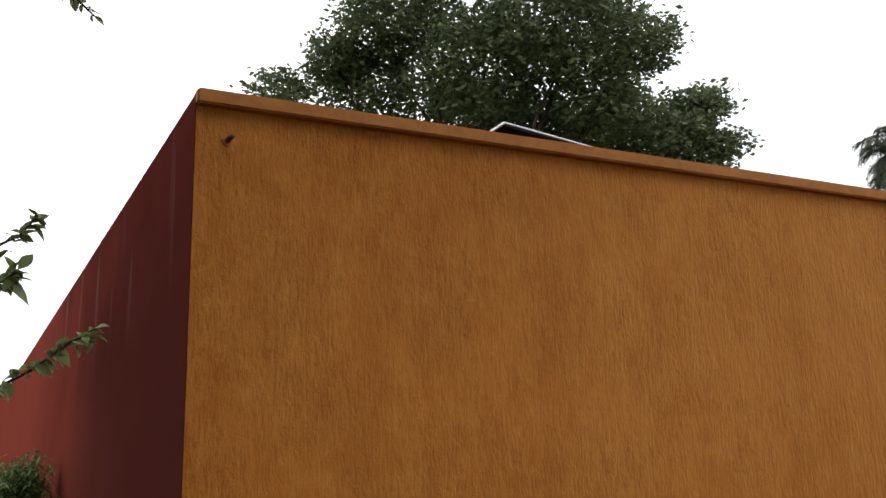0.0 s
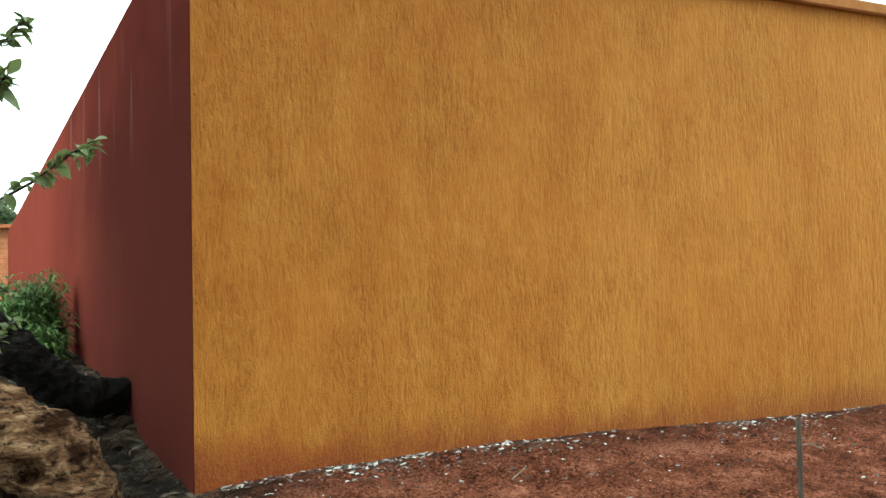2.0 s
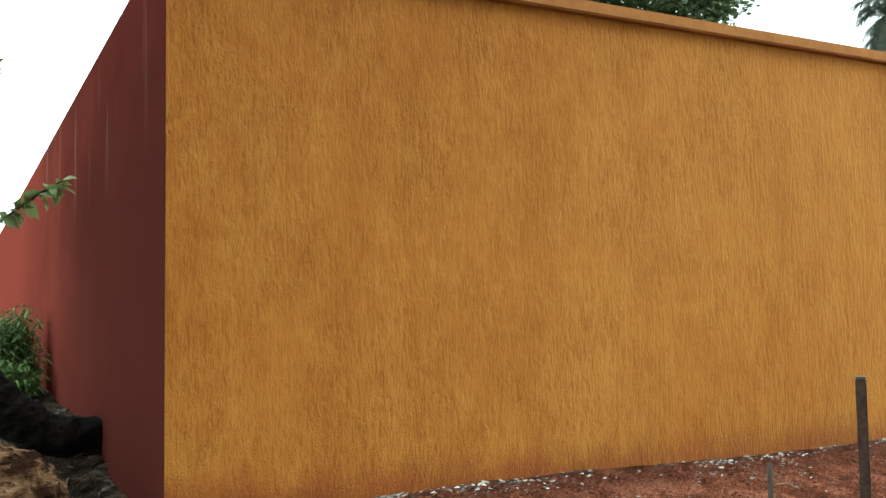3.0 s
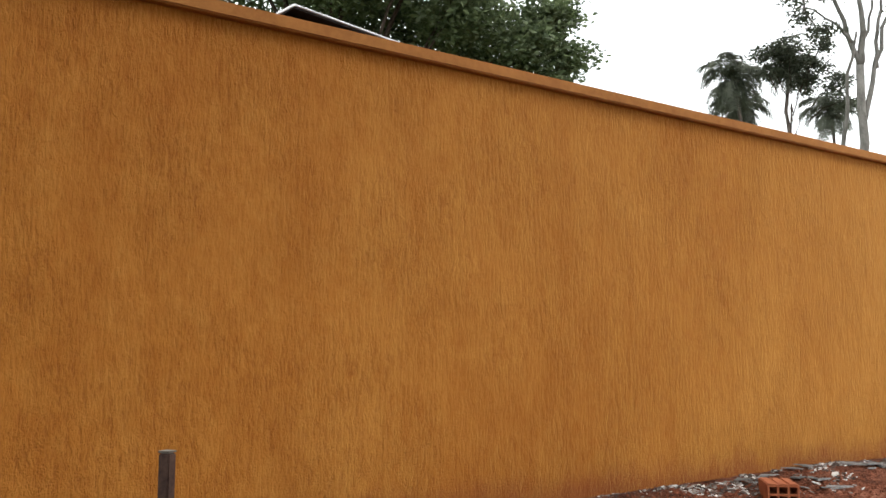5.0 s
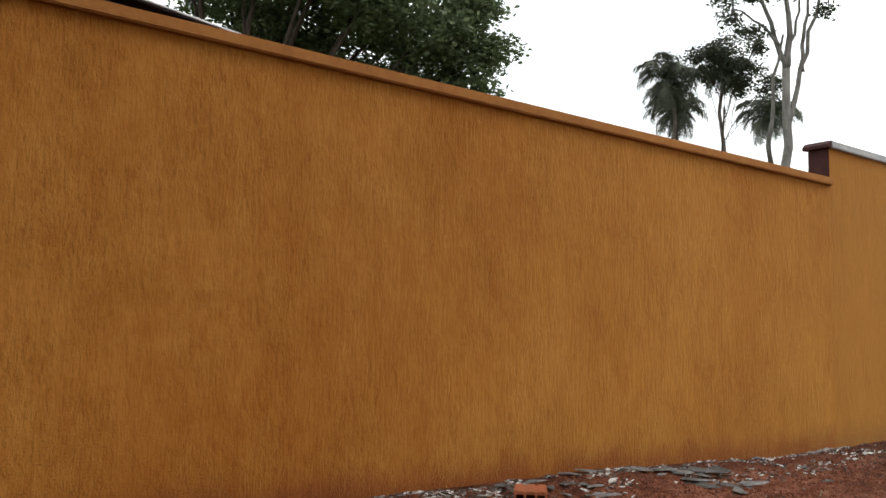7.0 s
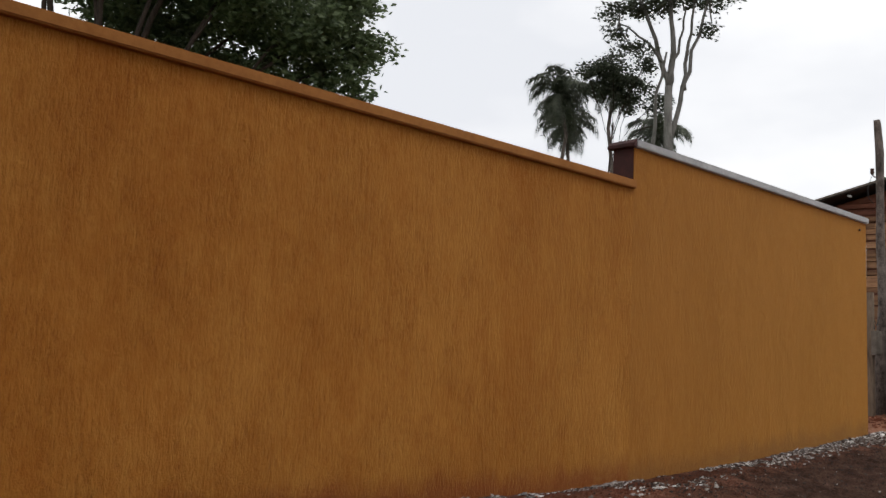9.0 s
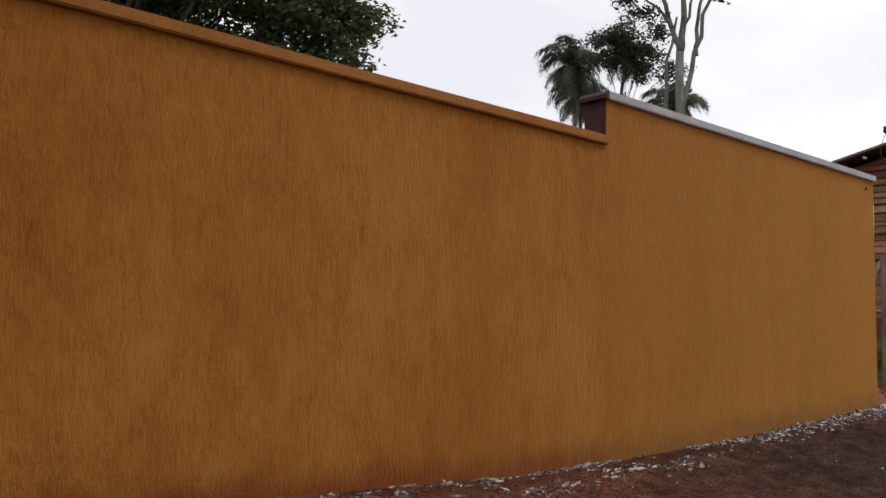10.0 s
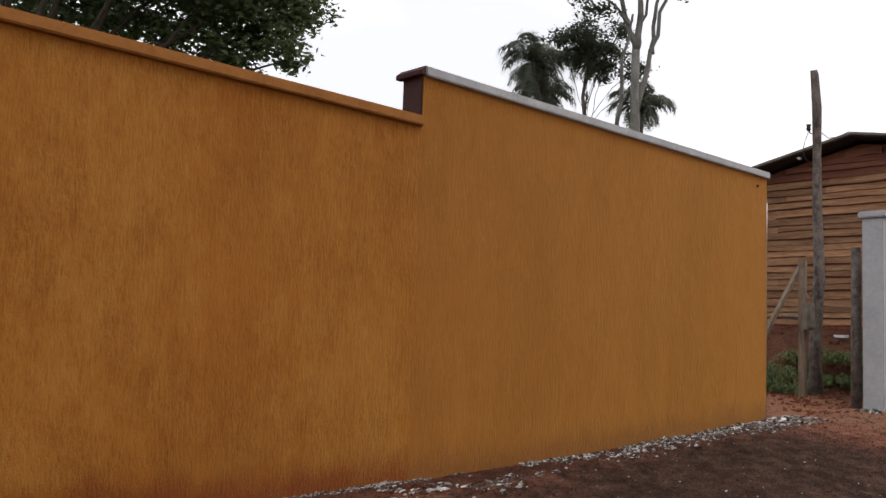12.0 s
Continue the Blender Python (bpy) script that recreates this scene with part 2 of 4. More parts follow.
def chip_mat():
    m, nt, b = material("mixed_mortar_chips", 0.9, 0.0, 0.2)
    geo = nt.nodes.new("ShaderNodeNewGeometry")
    grime = noise_tex(nt, 20, 4, 0.6)
    col = ramp(nt, geo.outputs["Random Per Island"], [(0.0, (0.025, 0.015, 0.011)), (0.42, (0.09, 0.068, 0.057)), (0.72, (0.27, 0.245, 0.225)), (1.0, (0.72, 0.69, 0.66))])
    col = mix(nt, arith(nt, "MULTIPLY", span(nt, grime, 0.5, 0.65), 0.55), col, (0.09, 0.04, 0.025))
    nt.links.new(col, b.inputs["Base Color"])
    bump(nt, b, grime, 0.4, 0.004)
    return m


M_CHIP = chip_mat()
M_SLAB = simple("grey_mortar_slab", (0.045, 0.042, 0.041), (0.19, 0.18, 0.175), 9, 0.85, bumps=0.6, vary=0.8)
M_CLOD = simple("red_earth_clod", (0.07, 0.023, 0.013), (0.24, 0.082, 0.045), 14, 0.95, 0.08, bumps=0.5)
M_STONE = simple("dark_gravel_stone", (0.02, 0.014, 0.011), (0.09, 0.06, 0.048), 12, 0.8, bumps=0.4)
M_CLAY = simple("fired_clay", (0.24, 0.065, 0.027), (0.4, 0.13, 0.056), 16, 0.8, bumps=0.3)
M_IRON = simple("rusty_iron", (0.035, 0.018, 0.013), (0.11, 0.06, 0.045), 30, 0.7, metallic=0.3, bumps=0.4)
M_STICK = simple("weathered_stake_wood", (0.035, 0.022, 0.015), (0.13, 0.09, 0.065), 20, 0.9, stretch=(1, 1, 0.15), bumps=0.4)


def rotten_wood():
    m, nt, b = material("rotten_log_wood", 0.95, 0.0, 0.06)
    grain = noise_tex(nt, 16, 7, 0.75, (0.3, 1.4, 1.4))
    rot = noise_tex(nt, 5, 5, 0.6, None, 3.0)
    cracks = noise_tex(nt, 30, 5, 0.7, (0.2, 1.3, 1.3), 8.0)
    col = ramp(nt, grain, [(0.34, (0.035, 0.015, 0.008)), (0.5, (0.23, 0.118, 0.06)), (0.65, (0.56, 0.36, 0.21))])
    col = mix(nt, span(nt, rot, 0.51, 0.62), col, (0.035, 0.014, 0.007))
    col = mix(nt, arith(nt, "MULTIPLY", span(nt, cracks, 0.47, 0.38), 0.9), col, (0.008, 0.005, 0.003))
    nt.links.new(col, b.inputs["Base Color"])
    bump(nt, b, arith(nt, "MULTIPLY_ADD", cracks, 1.0, grain), 1.0, 0.05)
    return m


M_LOG = rotten_wood()


def char_mat():
    m, nt, b = material("charred_bark", 0.9, 0.0, 0.12)
    grain = noise_tex(nt, 9, 5, 0.65, (0.35, 1, 1))
    fine = noise_tex(nt, 60, 4, 0.65, (0.25, 1, 1), 3.0)
    f = arith(nt, "MULTIPLY_ADD", fine, 0.45, arith(nt, "MULTIPLY", grain, 0.55))
    col = ramp(nt, f, [(0.42, (0.003, 0.0025, 0.002)), (0.56, (0.012, 0.009, 0.007)), (0.64, (0.05, 0.037, 0.026)), (0.72, (0.2, 0.15, 0.11))])
    nt.links.new(col, b.inputs["Base Color"])
    bump(nt, b, f, 1.0, 0.04)
    return m


M_CHAR = char_mat()
M_BARK = simple("dark_bark", (0.02, 0.015, 0.012), (0.075, 0.055, 0.042), 9, 0.95, stretch=(1, 1, 0.3), bumps=0.9, dist=0.03)
M_PALEBARK = simple("pale_grey_bark", (0.1, 0.094, 0.085), (0.23, 0.22, 0.2), 5, 0.85, stretch=(1, 1, 0.4), bumps=0.4, dist=0.02)
M_POLE = simple("weathered_pole_wood", (0.035, 0.027, 0.022), (0.21, 0.172, 0.15), 11, 0.9, stretch=(1, 1, 0.7), bumps=0.7, dist=0.015)
M_PLANK = simple("raw_sawn_plank", (0.135, 0.06, 0.03), (0.36, 0.195, 0.1), 4, 0.8, stretch=(1, 0.2, 2.4), bumps=0.4, vary=0.6)
M_PLANKDARK = simple("dark_red_plank", (0.1, 0.035, 0.02), (0.23, 0.085, 0.05), 4, 0.8, stretch=(1, 0.2, 2.4), bumps=0.4, vary=0.35)
M_BATTEN = simple("sawn_batten_wood", (0.11, 0.08, 0.058), (0.28, 0.21, 0.15), 6, 0.85, stretch=(1, 1, 0.2))
M_ROOF = simple("dark_roof_sheet", (0.022, 0.02, 0.02), (0.06, 0.055, 0.055), 5, 0.6, bumps=0.3)
M_WHITE = simple("white_gate_paint", (0.33, 0.345, 0.36), (0.43, 0.44, 0.45), 3, 0.7, bumps=0.2)
M_METAL = simple("galvanised_trim", (0.5, 0.51, 0.52), (0.75, 0.75, 0.76), 9, 0.45, metallic=0.5, bumps=0.1)
M_BOX = simple("grey_meter_box", (0.12, 0.1, 0.08), (0.22, 0.19, 0.155), 9, 0.6, bumps=0.1)
M_WIRE = simple("black_cable", (0.02, 0.02, 0.02), (0.05, 0.05, 0.05), 20, 0.6, bumps=0.0)
M_BRICKWALL = simple("orange_brick", (0.34, 0.11, 0.05), (0.52, 0.21, 0.1), 5, 0.85, bumps=0.4, vary=0.35)


def leaf_mat(name, dark, light, trans=0.25, rough=0.5):
    m, nt, b = material(name, rough, 0.0, 0.35)
    geo = nt.nodes.new("ShaderNodeNewGeometry")
    info = nt.nodes.new("ShaderNodeObjectInfo")
    big = noise_tex(nt, 0.9, 4, 0.6)
    r = arith(nt, "ADD", arith(nt, "MULTIPLY", geo.outputs["Random Per Island"], 0.5), arith(nt, "MULTIPLY", info.outputs["Random"], 0.15))
    f = arith(nt, "MULTIPLY_ADD", big, 0.6, r)
    col = ramp(nt, f, [(0.25, dark), (0.85, light)])
    nt.links.new(col, b.inputs["Base Color"])
    t = nt.nodes.new("ShaderNodeBsdfTranslucent")
    nt.links.new(col, t.inputs["Color"])
    mx = nt.nodes.new("ShaderNodeMixShader")
    mx.inputs[0].default_value = trans
    nt.links.new(b.outputs[0], mx.inputs[1])
    nt.links.new(t.outputs[0], mx.inputs[2])
    nt.links.new(mx.outputs[0], nt.nodes["Material Output"].inputs["Surface"])
    return m


M_LEAF_BIG = leaf_mat("tree_leaves", (0.03, 0.05, 0.022), (0.155, 0.2, 0.095), 0.4)
M_LEAF_FAR = leaf_mat("far_tree_leaves", (0.03, 0.036, 0.024), (0.1, 0.115, 0.075), 0.35)
M_LEAF_PALM = leaf_mat("palm_leaves", (0.045, 0.053, 0.038), (0.17, 0.185, 0.135), 0.4)
M_LEAF_NEAR = leaf_mat("sapling_leaves", (0.035, 0.055, 0.02), (0.22, 0.27, 0.1), 0.35, 0.5)
M_LEAF_BUSH = leaf_mat("bush_leaves", (0.016, 0.048, 0.01), (0.13, 0.215, 0.055), 0.25, 0.65)
M_WEED = leaf_mat("weed_leaves", (0.035, 0.06, 0.018), (0.17, 0.21, 0.075), 0.25)
M_LITTER = leaf_mat("dry_leaf_litter", (0.012, 0.008, 0.005), (0.12, 0.085, 0.055), 0.1, 0.8)


# ---- mesh helpers ----
class Shape:
    """Collects vertices and faces of one mesh."""

    def __init__(self):
        self.v, self.f = [], []

    def add(self, verts, faces):
        k = len(self.v)
        self.v += [tuple(p) for p in verts]
        self.f += [tuple(i + k for i in q) for q in faces]
        return self

    def box(self, lo, hi, m=None):
        (a, b, c), (d, e, g) = lo, hi
        vs = [Vector(p) for p in ((a, b, c), (d, b, c), (d, e, c), (a, e, c), (a, b, g), (d, b, g), (d, e, g), (a, e, g))]
        if m is not None:
            vs = [m @ p for p in vs]
        return self.add(vs, [(3, 2, 1, 0), (4, 5, 6, 7), (0, 1, 5, 4), (1, 2, 6, 5), (2, 3, 7, 6), (3, 0, 4, 7)])

    def tube(self, pts, radii, seg=8, rough=0.0, rnd=random):
        pts = [Vector(p) for p in pts]
        rings, n = [], len(pts)
        for i, p in enumerate(pts):
            d = (pts[min(i + 1, n - 1)] - pts[max(i - 1, 0)]).normalized()
            side = d.cross(Vector((0.31, 0.95, 0.05))).normalized()
            up = d.cross(side)
            rings.append([p + (side * math.cos(2 * math.pi * k / seg) + up * math.sin(2 * math.pi * k / seg)) * radii[i] * (1 + rnd.uniform(-rough, rough)) for k in range(seg)])
        faces = [(i * seg + k, i * seg + (k + 1) % seg, (i + 1) * seg + (k + 1) % seg, (i + 1) * seg + k) for i in range(n - 1) for k in range(seg)]
        faces += [tuple(range(seg))[::-1], tuple((n - 1) * seg + k for k in range(seg))]
        return self.add([p for r in rings for p in r], faces)

    def mesh(self, name, mat, smooth=False, bevel=0.0):
        me = bpy.data.meshes.new(name)
        me.from_pydata(self.v, [], self.f)
        if bevel:
            bm = bmesh.new()
            bm.from_mesh(me)
            bmesh.ops.bevel(bm, geom=bm.edges[:], offset=bevel, segments=2, affect="EDGES", clamp_overlap=True)
            bm.to_mesh(me)
            bm.free()
        me.materials.append(mat)
        if smooth:
            me.shade_smooth()
        me.update()
        return me


def part(name, shape, mat, parent, label="", smooth=False, bevel=0.0):
    ob = new(name, shape if isinstance(shape, bpy.types.Mesh) else shape.mesh(name, mat, smooth, bevel))
    if parent is not None:
        ob.parent = parent
    if label:
        ob["label"] = label
    return ob


def thing(name, label, category, at=(0, 0, 0), group="", turn=0.0, kind=""):
    ob = new(name)
    ob.empty_display_size = 0.1
    ob.matrix_world = pose(*at, 0, 0, turn)
    return tagged(ob, label, category, group, kind)


def solid(name, shape, mat, label, category, kind="", group="", smooth=False, bevel=0.0, at=None):
    ob = new(name, shape.mesh(name, mat, smooth, bevel))
    if at is not None:
        ob.matrix_world = at
    return tagged(ob, label, category, group, kind)


def smoothstep(a, b, x):
    t = np.clip((x - a) / (b - a), 0, 1)
    return t * t * (3 - 2 * t)


def foot(x):
    """Height of the ground along the foot of the wall."""
    low = np.interp(x, [-0.5, 0.0, 0.5, 1.2, 2.0, 3.1, 4.2, 5.6, 7.0, 7.8, 8.6], [0.0, 0.0, 0.04, 0.06, 0.06, 0.03, 0.035, 0.045, 0.02, 0.0, 0.01])
    return low + 0.26 * smoothstep(8.2, 15.5, x)


def rise(x, y):
    """The lie of the land: falls from the wall to the path, banks up at the wooden house."""
    z = foot(x)
    z = z - 0.47 * smoothstep(0.05, 3.4, -y) * (1 - 0.45 * smoothstep(9, 16, x))
    z = z - 0.06 * smoothstep(0.05, 0.5, -y) * (1 - smoothstep(8, 11, x))
    z = z + 1.05 * smoothstep(18.6, 20.9, x + 0.15 * y) * smoothstep(-6, -1, y)
    z = z + 0.17 * smoothstep(0.9, 2.4, y) * smoothstep(0.4, -0.1, x) - 0.1 * smoothstep(0.15, -0.5, x) * smoothstep(2.4, 1.0, y) * smoothstep(-1.5, 0.0, y)
    return z


def bumps(x, y):
    calm = min(1.0, 0.25 + abs(y) * 2.2)
    return calm * (0.018 * noise.noise((x * 1.7, y * 1.7, 0.3)) + 0.018 * noise.noise((x * 6, y * 6, 2.3)) + 0.016 * noise.noise((x * 14, y * 14, 5.1)) + 0.01 * noise.noise((x * 31, y * 31, 8.4)))


def ground_z(x, y):
    return float(rise(x, y)) + bumps(x, y)


# ---- structure: ground ----
def spread(lo, fine_lo, fine_hi, hi, step):
    inner = list(np.arange(fine_lo, fine_hi, step))
    out, s, v = [], step, fine_hi
    while v < hi:
        out.append(v)
        s *= 1.17
        v += s
    out.append(hi)
    left, s, v = [], step, fine_lo - step
    while v > lo:
        left.append(v)
        s *= 1.17
        v -= s
    left.append(lo)
    return left[::-1] + inner + out


gx, gy = spread(-1500, -1.6, 15.8, 1500, 0.034), spread(-1500, -2.6, 0.3, 1500, 0.034)
gs = Shape()
X, Y = np.meshgrid(gx, gy)
Z = rise(X, Y)
gs.v = [(x, y, z + (bumps(x, y) if abs(x - 8) < 30 and abs(y) < 30 else 0)) for x, y, z in zip(X.ravel().tolist(), Y.ravel().tolist(), Z.ravel().tolist())]
nx = len(gx)
gs.f = [(j * nx + i, j * nx + i + 1, (j + 1) * nx + i + 1, (j + 1) * nx + i) for j in range(len(gy) - 1) for i in range(nx - 1)]
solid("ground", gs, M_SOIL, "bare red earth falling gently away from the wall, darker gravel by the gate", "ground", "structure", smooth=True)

# ---- structure: walls ----
H1, H2, XS, XE, T = 2.4, 2.742, 8.795, 13.545, 0.2
TILT = 0.023

solid("wall_front_low", Shape().box((0, 0, -0.6), (XS, T, H1 - 0.07)), M_ORANGE, "orange scratched-plaster boundary wall with earth splashes along its foot", "wall", "structure")
solid("trim_low", Shape().box((-0.004, -0.04, H1 - 0.068), (XS - 0.004, T + 0.03, H1)), M_COPE, "orange painted coping along the lower wall", "coping", "structure", bevel=0.008)
solid("wall_front_high", Shape().box((XS, 0.0, -0.6), (XE, T, H2 - 0.066)), M_ORANGE2, "higher orange plastered wall end beside the gate opening", "wall", "structure")
solid("trim_high", Shape().box((XS - 0.004, -0.034, H2 - 0.064), (XE + 0.015, T + 0.03, H2)), M_CONCRETE, "light grey concrete coping on the higher wall", "coping", "structure", bevel=0.007)
# painted end of the higher wall, seen above the lower coping
end = Shape().box((XS - 0.012, 0.0, H1 + 0.002), (XS - 0.002, T - 0.002, H2 - 0.066))
k = len(end.v)
end.box((XS - 0.055, -0.034, H2 - 0.066), (XS - 0.006, T + 0.03, H2 + 0.004))
end.v[k + 4] = (XS - 0.055, -0.034, H2 - 0.036)
end.v[k + 7] = (XS - 0.055, T + 0.03, H2 - 0.036)
solid("trim_end", end, M_MAROON, "maroon painted end of the higher wall with its cap", "wall end", "structure", bevel=0.004)

LEN = 28.5
rs = Shape()
a, b = Vector((-0.004, 0.004, 0)), Vector((-TILT * LEN, LEN, 0))
n = Vector((1, TILT, 0)).normalized() * T
for p in (a, b):
    for q in (p, p + n):
        rs.v += [(q.x, q.y, -0.6), (q.x, q.y, H1 - 0.012)]
rs.f = [(0, 1, 5, 4), (2, 6, 7, 3), (1, 3, 7, 5), (0, 4, 6, 2), (0, 2, 3, 1), (4, 5, 7, 6)]
solid("wall_side", rs, M_RED, "weathered dark red side wall with chalky drips and black mould", "wall", "structure")

# ---- drain stub and hole in the plaster ----
stub = thing("drain_pipe_stub", "short rusty pipe stub in the wall below the coping", "pipe", (0.133, 0, 2.185))
part("pipe", Shape().tube([(0, 0.03, 0), (0, -0.03, 0.0), (0.012, -0.055, 0.012)], [0.012, 0.012, 0.011], 10), M_IRON, stub, smooth=True)
part("plaster_ring", Shape().tube([(0, 0.01, 0), (0, -0.006, 0)], [0.024, 0.02], 10, 0.15), M_CLAY, stub)
stub2 = thing("bolt_head", "small dark bolt head near the end of the higher wall", "bolt", (13.35, 0.0, 2.58))
part("bolt", Shape().tube([(0, 0.02, 0), (0, -0.015, 0)], [0.016, 0.013], 8), M_IRON, stub2)


# ---- foliage helpers ----
def leaf_quads(centres, size, rnd, flat=0.4, long=1.6):
    """Bent leaf blades, two triangles each, scattered at the given centres."""
    c = np.asarray(centres)
    k = len(c)
    d = rnd.normal(size=(k, 3))
    d[:, 2] *= flat
    d /= np.linalg.norm(d, axis=1)[:, None]
    u = rnd.normal(size=(k, 3))
    u -= d * (u * d).sum(1)[:, None]
    u /= np.linalg.norm(u, axis=1)[:, None]
    w = np.cross(d, u)
    s = size * rnd.uniform(0.6, 1.3, size=(k, 1))
    tip, base = c + d * s * long * 0.5 - np.array([0, 0, 0.15]) * s, c - d * s * long * 0.5
    l, r = c + u * s * 0.42 + w * s * 0.12, c - u * s * 0.42 + w * s * 0.12
    v = np.stack([base, l, tip, r], 1).reshape(-1, 3)
    sh = Shape()
    sh.v = v.tolist()
    sh.f = [(4 * i, 4 * i + 1, 4 * i + 2, 4 * i + 3) for i in range(k)]
    return sh


def branch_path(p, q, bow, rnd, n=7):
    p, q = Vector(p), Vector(q)
    mid = (p + q) / 2 + Vector(bow)
    out = []
    for i in range(n):
        t = i / (n - 1)
        w = Vector(rnd.normal(size=3)) * (q - p).length * 0.012 * (0 < i < n - 1)
        out.append(p * (1 - t) ** 2 + mid * 2 * t * (1 - t) + q * t * t + w)
    return out


def clumped_crown(clumps, leaves, size, rnd, seed_shape=(1, 1, 0.75), shell=0.55):
    """Leaf centres: leaves gathered in twig sprays inside each clump (centre, radius)."""
    pts = []
    total = sum(r * r for _, r in clumps)
    for c, r in clumps:
        k = int(leaves * r * r / total)
        sprays = max(6, k // 34)
        d = rnd.normal(size=(sprays, 3))
        d /= np.linalg.norm(d, axis=1)[:, None]
        rad = r * rnd.uniform(shell, 1.06, size=(sprays, 1)) ** 0.8
        s = np.array(c) + d * rad * np.array(seed_shape)
        for q in s:
            pts.append(q + rnd.normal(size=(34, 3)) * np.array([0.3, 0.3, 0.17]) * (0.5 + 0.35 * r / 1.6))
    return np.concatenate(pts)


def broad_tree(name, label, base, height, clumps, leaves, size, trunk_r, mat, seed, bark=M_BARK, shell=0.55, flat=0.75):
    rnd = np.random.default_rng(seed)
    t = thing(name, label, "tree", base)
    b0 = Vector(base)
    fork = Vector((0, 0, height * 0.3))
    part("trunk", Shape().tube(branch_path((0, 0, -0.3), fork, (0.15, 0.1, 0), rnd), list(np.linspace(trunk_r, trunk_r * 0.75, 7)), 12, 0.08), bark, t, smooth=True)
    for c, r in clumps:
        q = Vector(c) - b0
        path = branch_path(fork * rnd.uniform(0.8, 1.0), q, (0, 0, q.z * 0.05), rnd, 8)
        part("limb", Shape().tube(path, list(np.linspace(trunk_r * 0.26, 0.02, 8)), 7, 0.08), bark, t, smooth=True)
    pts = clumped_crown([(np.array(c) - np.array(base), r) for c, r in clumps], leaves, size, rnd, (1, 1, flat), shell)
    part("crown", leaf_quads(pts, size, rnd), mat, t)
    return t

# ---- trees beyond the wall ----
BIG = [((6.11, 19.99, 10.86), 0.9), ((7.5, 19.59, 11.99), 1.0), ((8.81, 19.77, 11.39), 1.54), ((8.84, 18.06, 13.16), 1.8), ((10.73, 16.27, 11.02), 1.95), ((12.0, 14.25, 11.53), 1.94), ((14.29, 14.36, 11.53), 1.17), ((13.43, 14.67, 9.7), 1.3), ((16.42, 14.36, 10.04), 0.8), ((17.22, 14.24, 8.91), 0.67), ((15.32, 14.49, 8.94), 1.01), ((11.0, 15.2, 14.78), 2.5), ((8.92, 17.35, 15.85), 1.96), ((13.51, 14.0, 14.56), 1.72), ((11.79, 19.66, 10.89), 1.6), ((13.3, 17.84, 10.11), 1.36), ((16.45, 14.77, 8.29), 0.86), ((15.21, 15.94, 8.22), 1.07), ((13.82, 17.17, 8.72), 1.14), ((16.32, 14.71, 9.7), 1.0), ((12.45, 18.42, 8.93), 1.28), ((14.85, 16.06, 9.9), 1.28), ((16.97, 14.36, 7.68), 0.4), ((16.1, 15.19, 7.56), 0.5)]
broad_tree("large_tree", "large dark green broadleaf tree behind the wall", (11.0, 17.5, 0.0), 14.0, BIG, 92000, 0.118, 0.42, M_LEAF_BIG, 3, shell=0.4)
MID = [((33.0, 19.02, 13.34), 0.4), ((33.63, 18.08, 13.4), 0.75), ((33.44, 18.76, 12.66), 0.45), ((34.33, 17.49, 12.55), 0.6), ((34.97, 16.75, 12.01), 0.5), ((35.31, 16.58, 11.29), 0.4), ((34.27, 17.08, 13.43), 0.35), ((34.26, 16.87, 13.82), 0.3), ((34.28, 17.86, 11.99), 0.5)]
broad_tree("broadleaf_tree", "dark round-leaved tree among the palms", (MID[1][0][0], MID[1][0][1], 0.0), 37.0, MID, 5600, 0.095, 0.05, M_LEAF_FAR, 5, shell=0.6, flat=0.8)



def frond_mesh(rnd, up, sag):
    """A rib that leaves the crown at an angle and bends over, with hanging leaflets on both sides."""
    s = Shape()
    n, p, rib, way = 14, Vector((0, 0, 0)), [], []
    for i in range(n):
        a = radians(up - (up + sag) * (i / (n - 1)) ** 1.25)
        d = Vector((math.cos(a), 0, math.sin(a)))
        rib.append(p.copy())
        way.append(d)
        p += d / (n - 1)
    s.tube(rib, list(np.linspace(0.013, 0.004, n)), 5)
    for i in range(120):
        u = (0.06 + 0.94 * (i / 119) ** 0.85) * (n - 1)
        k = min(int(u), n - 2)
        q, d = rib[k].lerp(rib[k + 1], u - k), way[k]
        ln = (0.36 - 0.22 * abs(u / (n - 1) - 0.4)) * rnd.uniform(0.6, 1.2)
        side = Vector((0, 1 if i % 2 else -1, 0))
        out = (d * 0.45 + side * rnd.uniform(0.4, 1.0) + Vector((0, 0, rnd.uniform(-0.5, 0.35)))).normalized()
        mid = q + out * ln * 0.5
        tip = mid + out * ln * 0.3 - Vector((0, 0, ln * rnd.uniform(0.25, 0.6)))
        w = d * 0.0065
        s.add([q - w, q + w, mid + w * 0.8, tip, mid - w * 0.8], [(0, 1, 2, 3, 4)])
    return s.mesh("frond", M_LEAF_PALM)


rnd = np.random.default_rng(11)
FRONDS = [frond_mesh(rnd, up, sag) for up, sag in ((82, 40), (66, 60), (45, 75), (22, 85), (-5, 88), (-35, 88))]


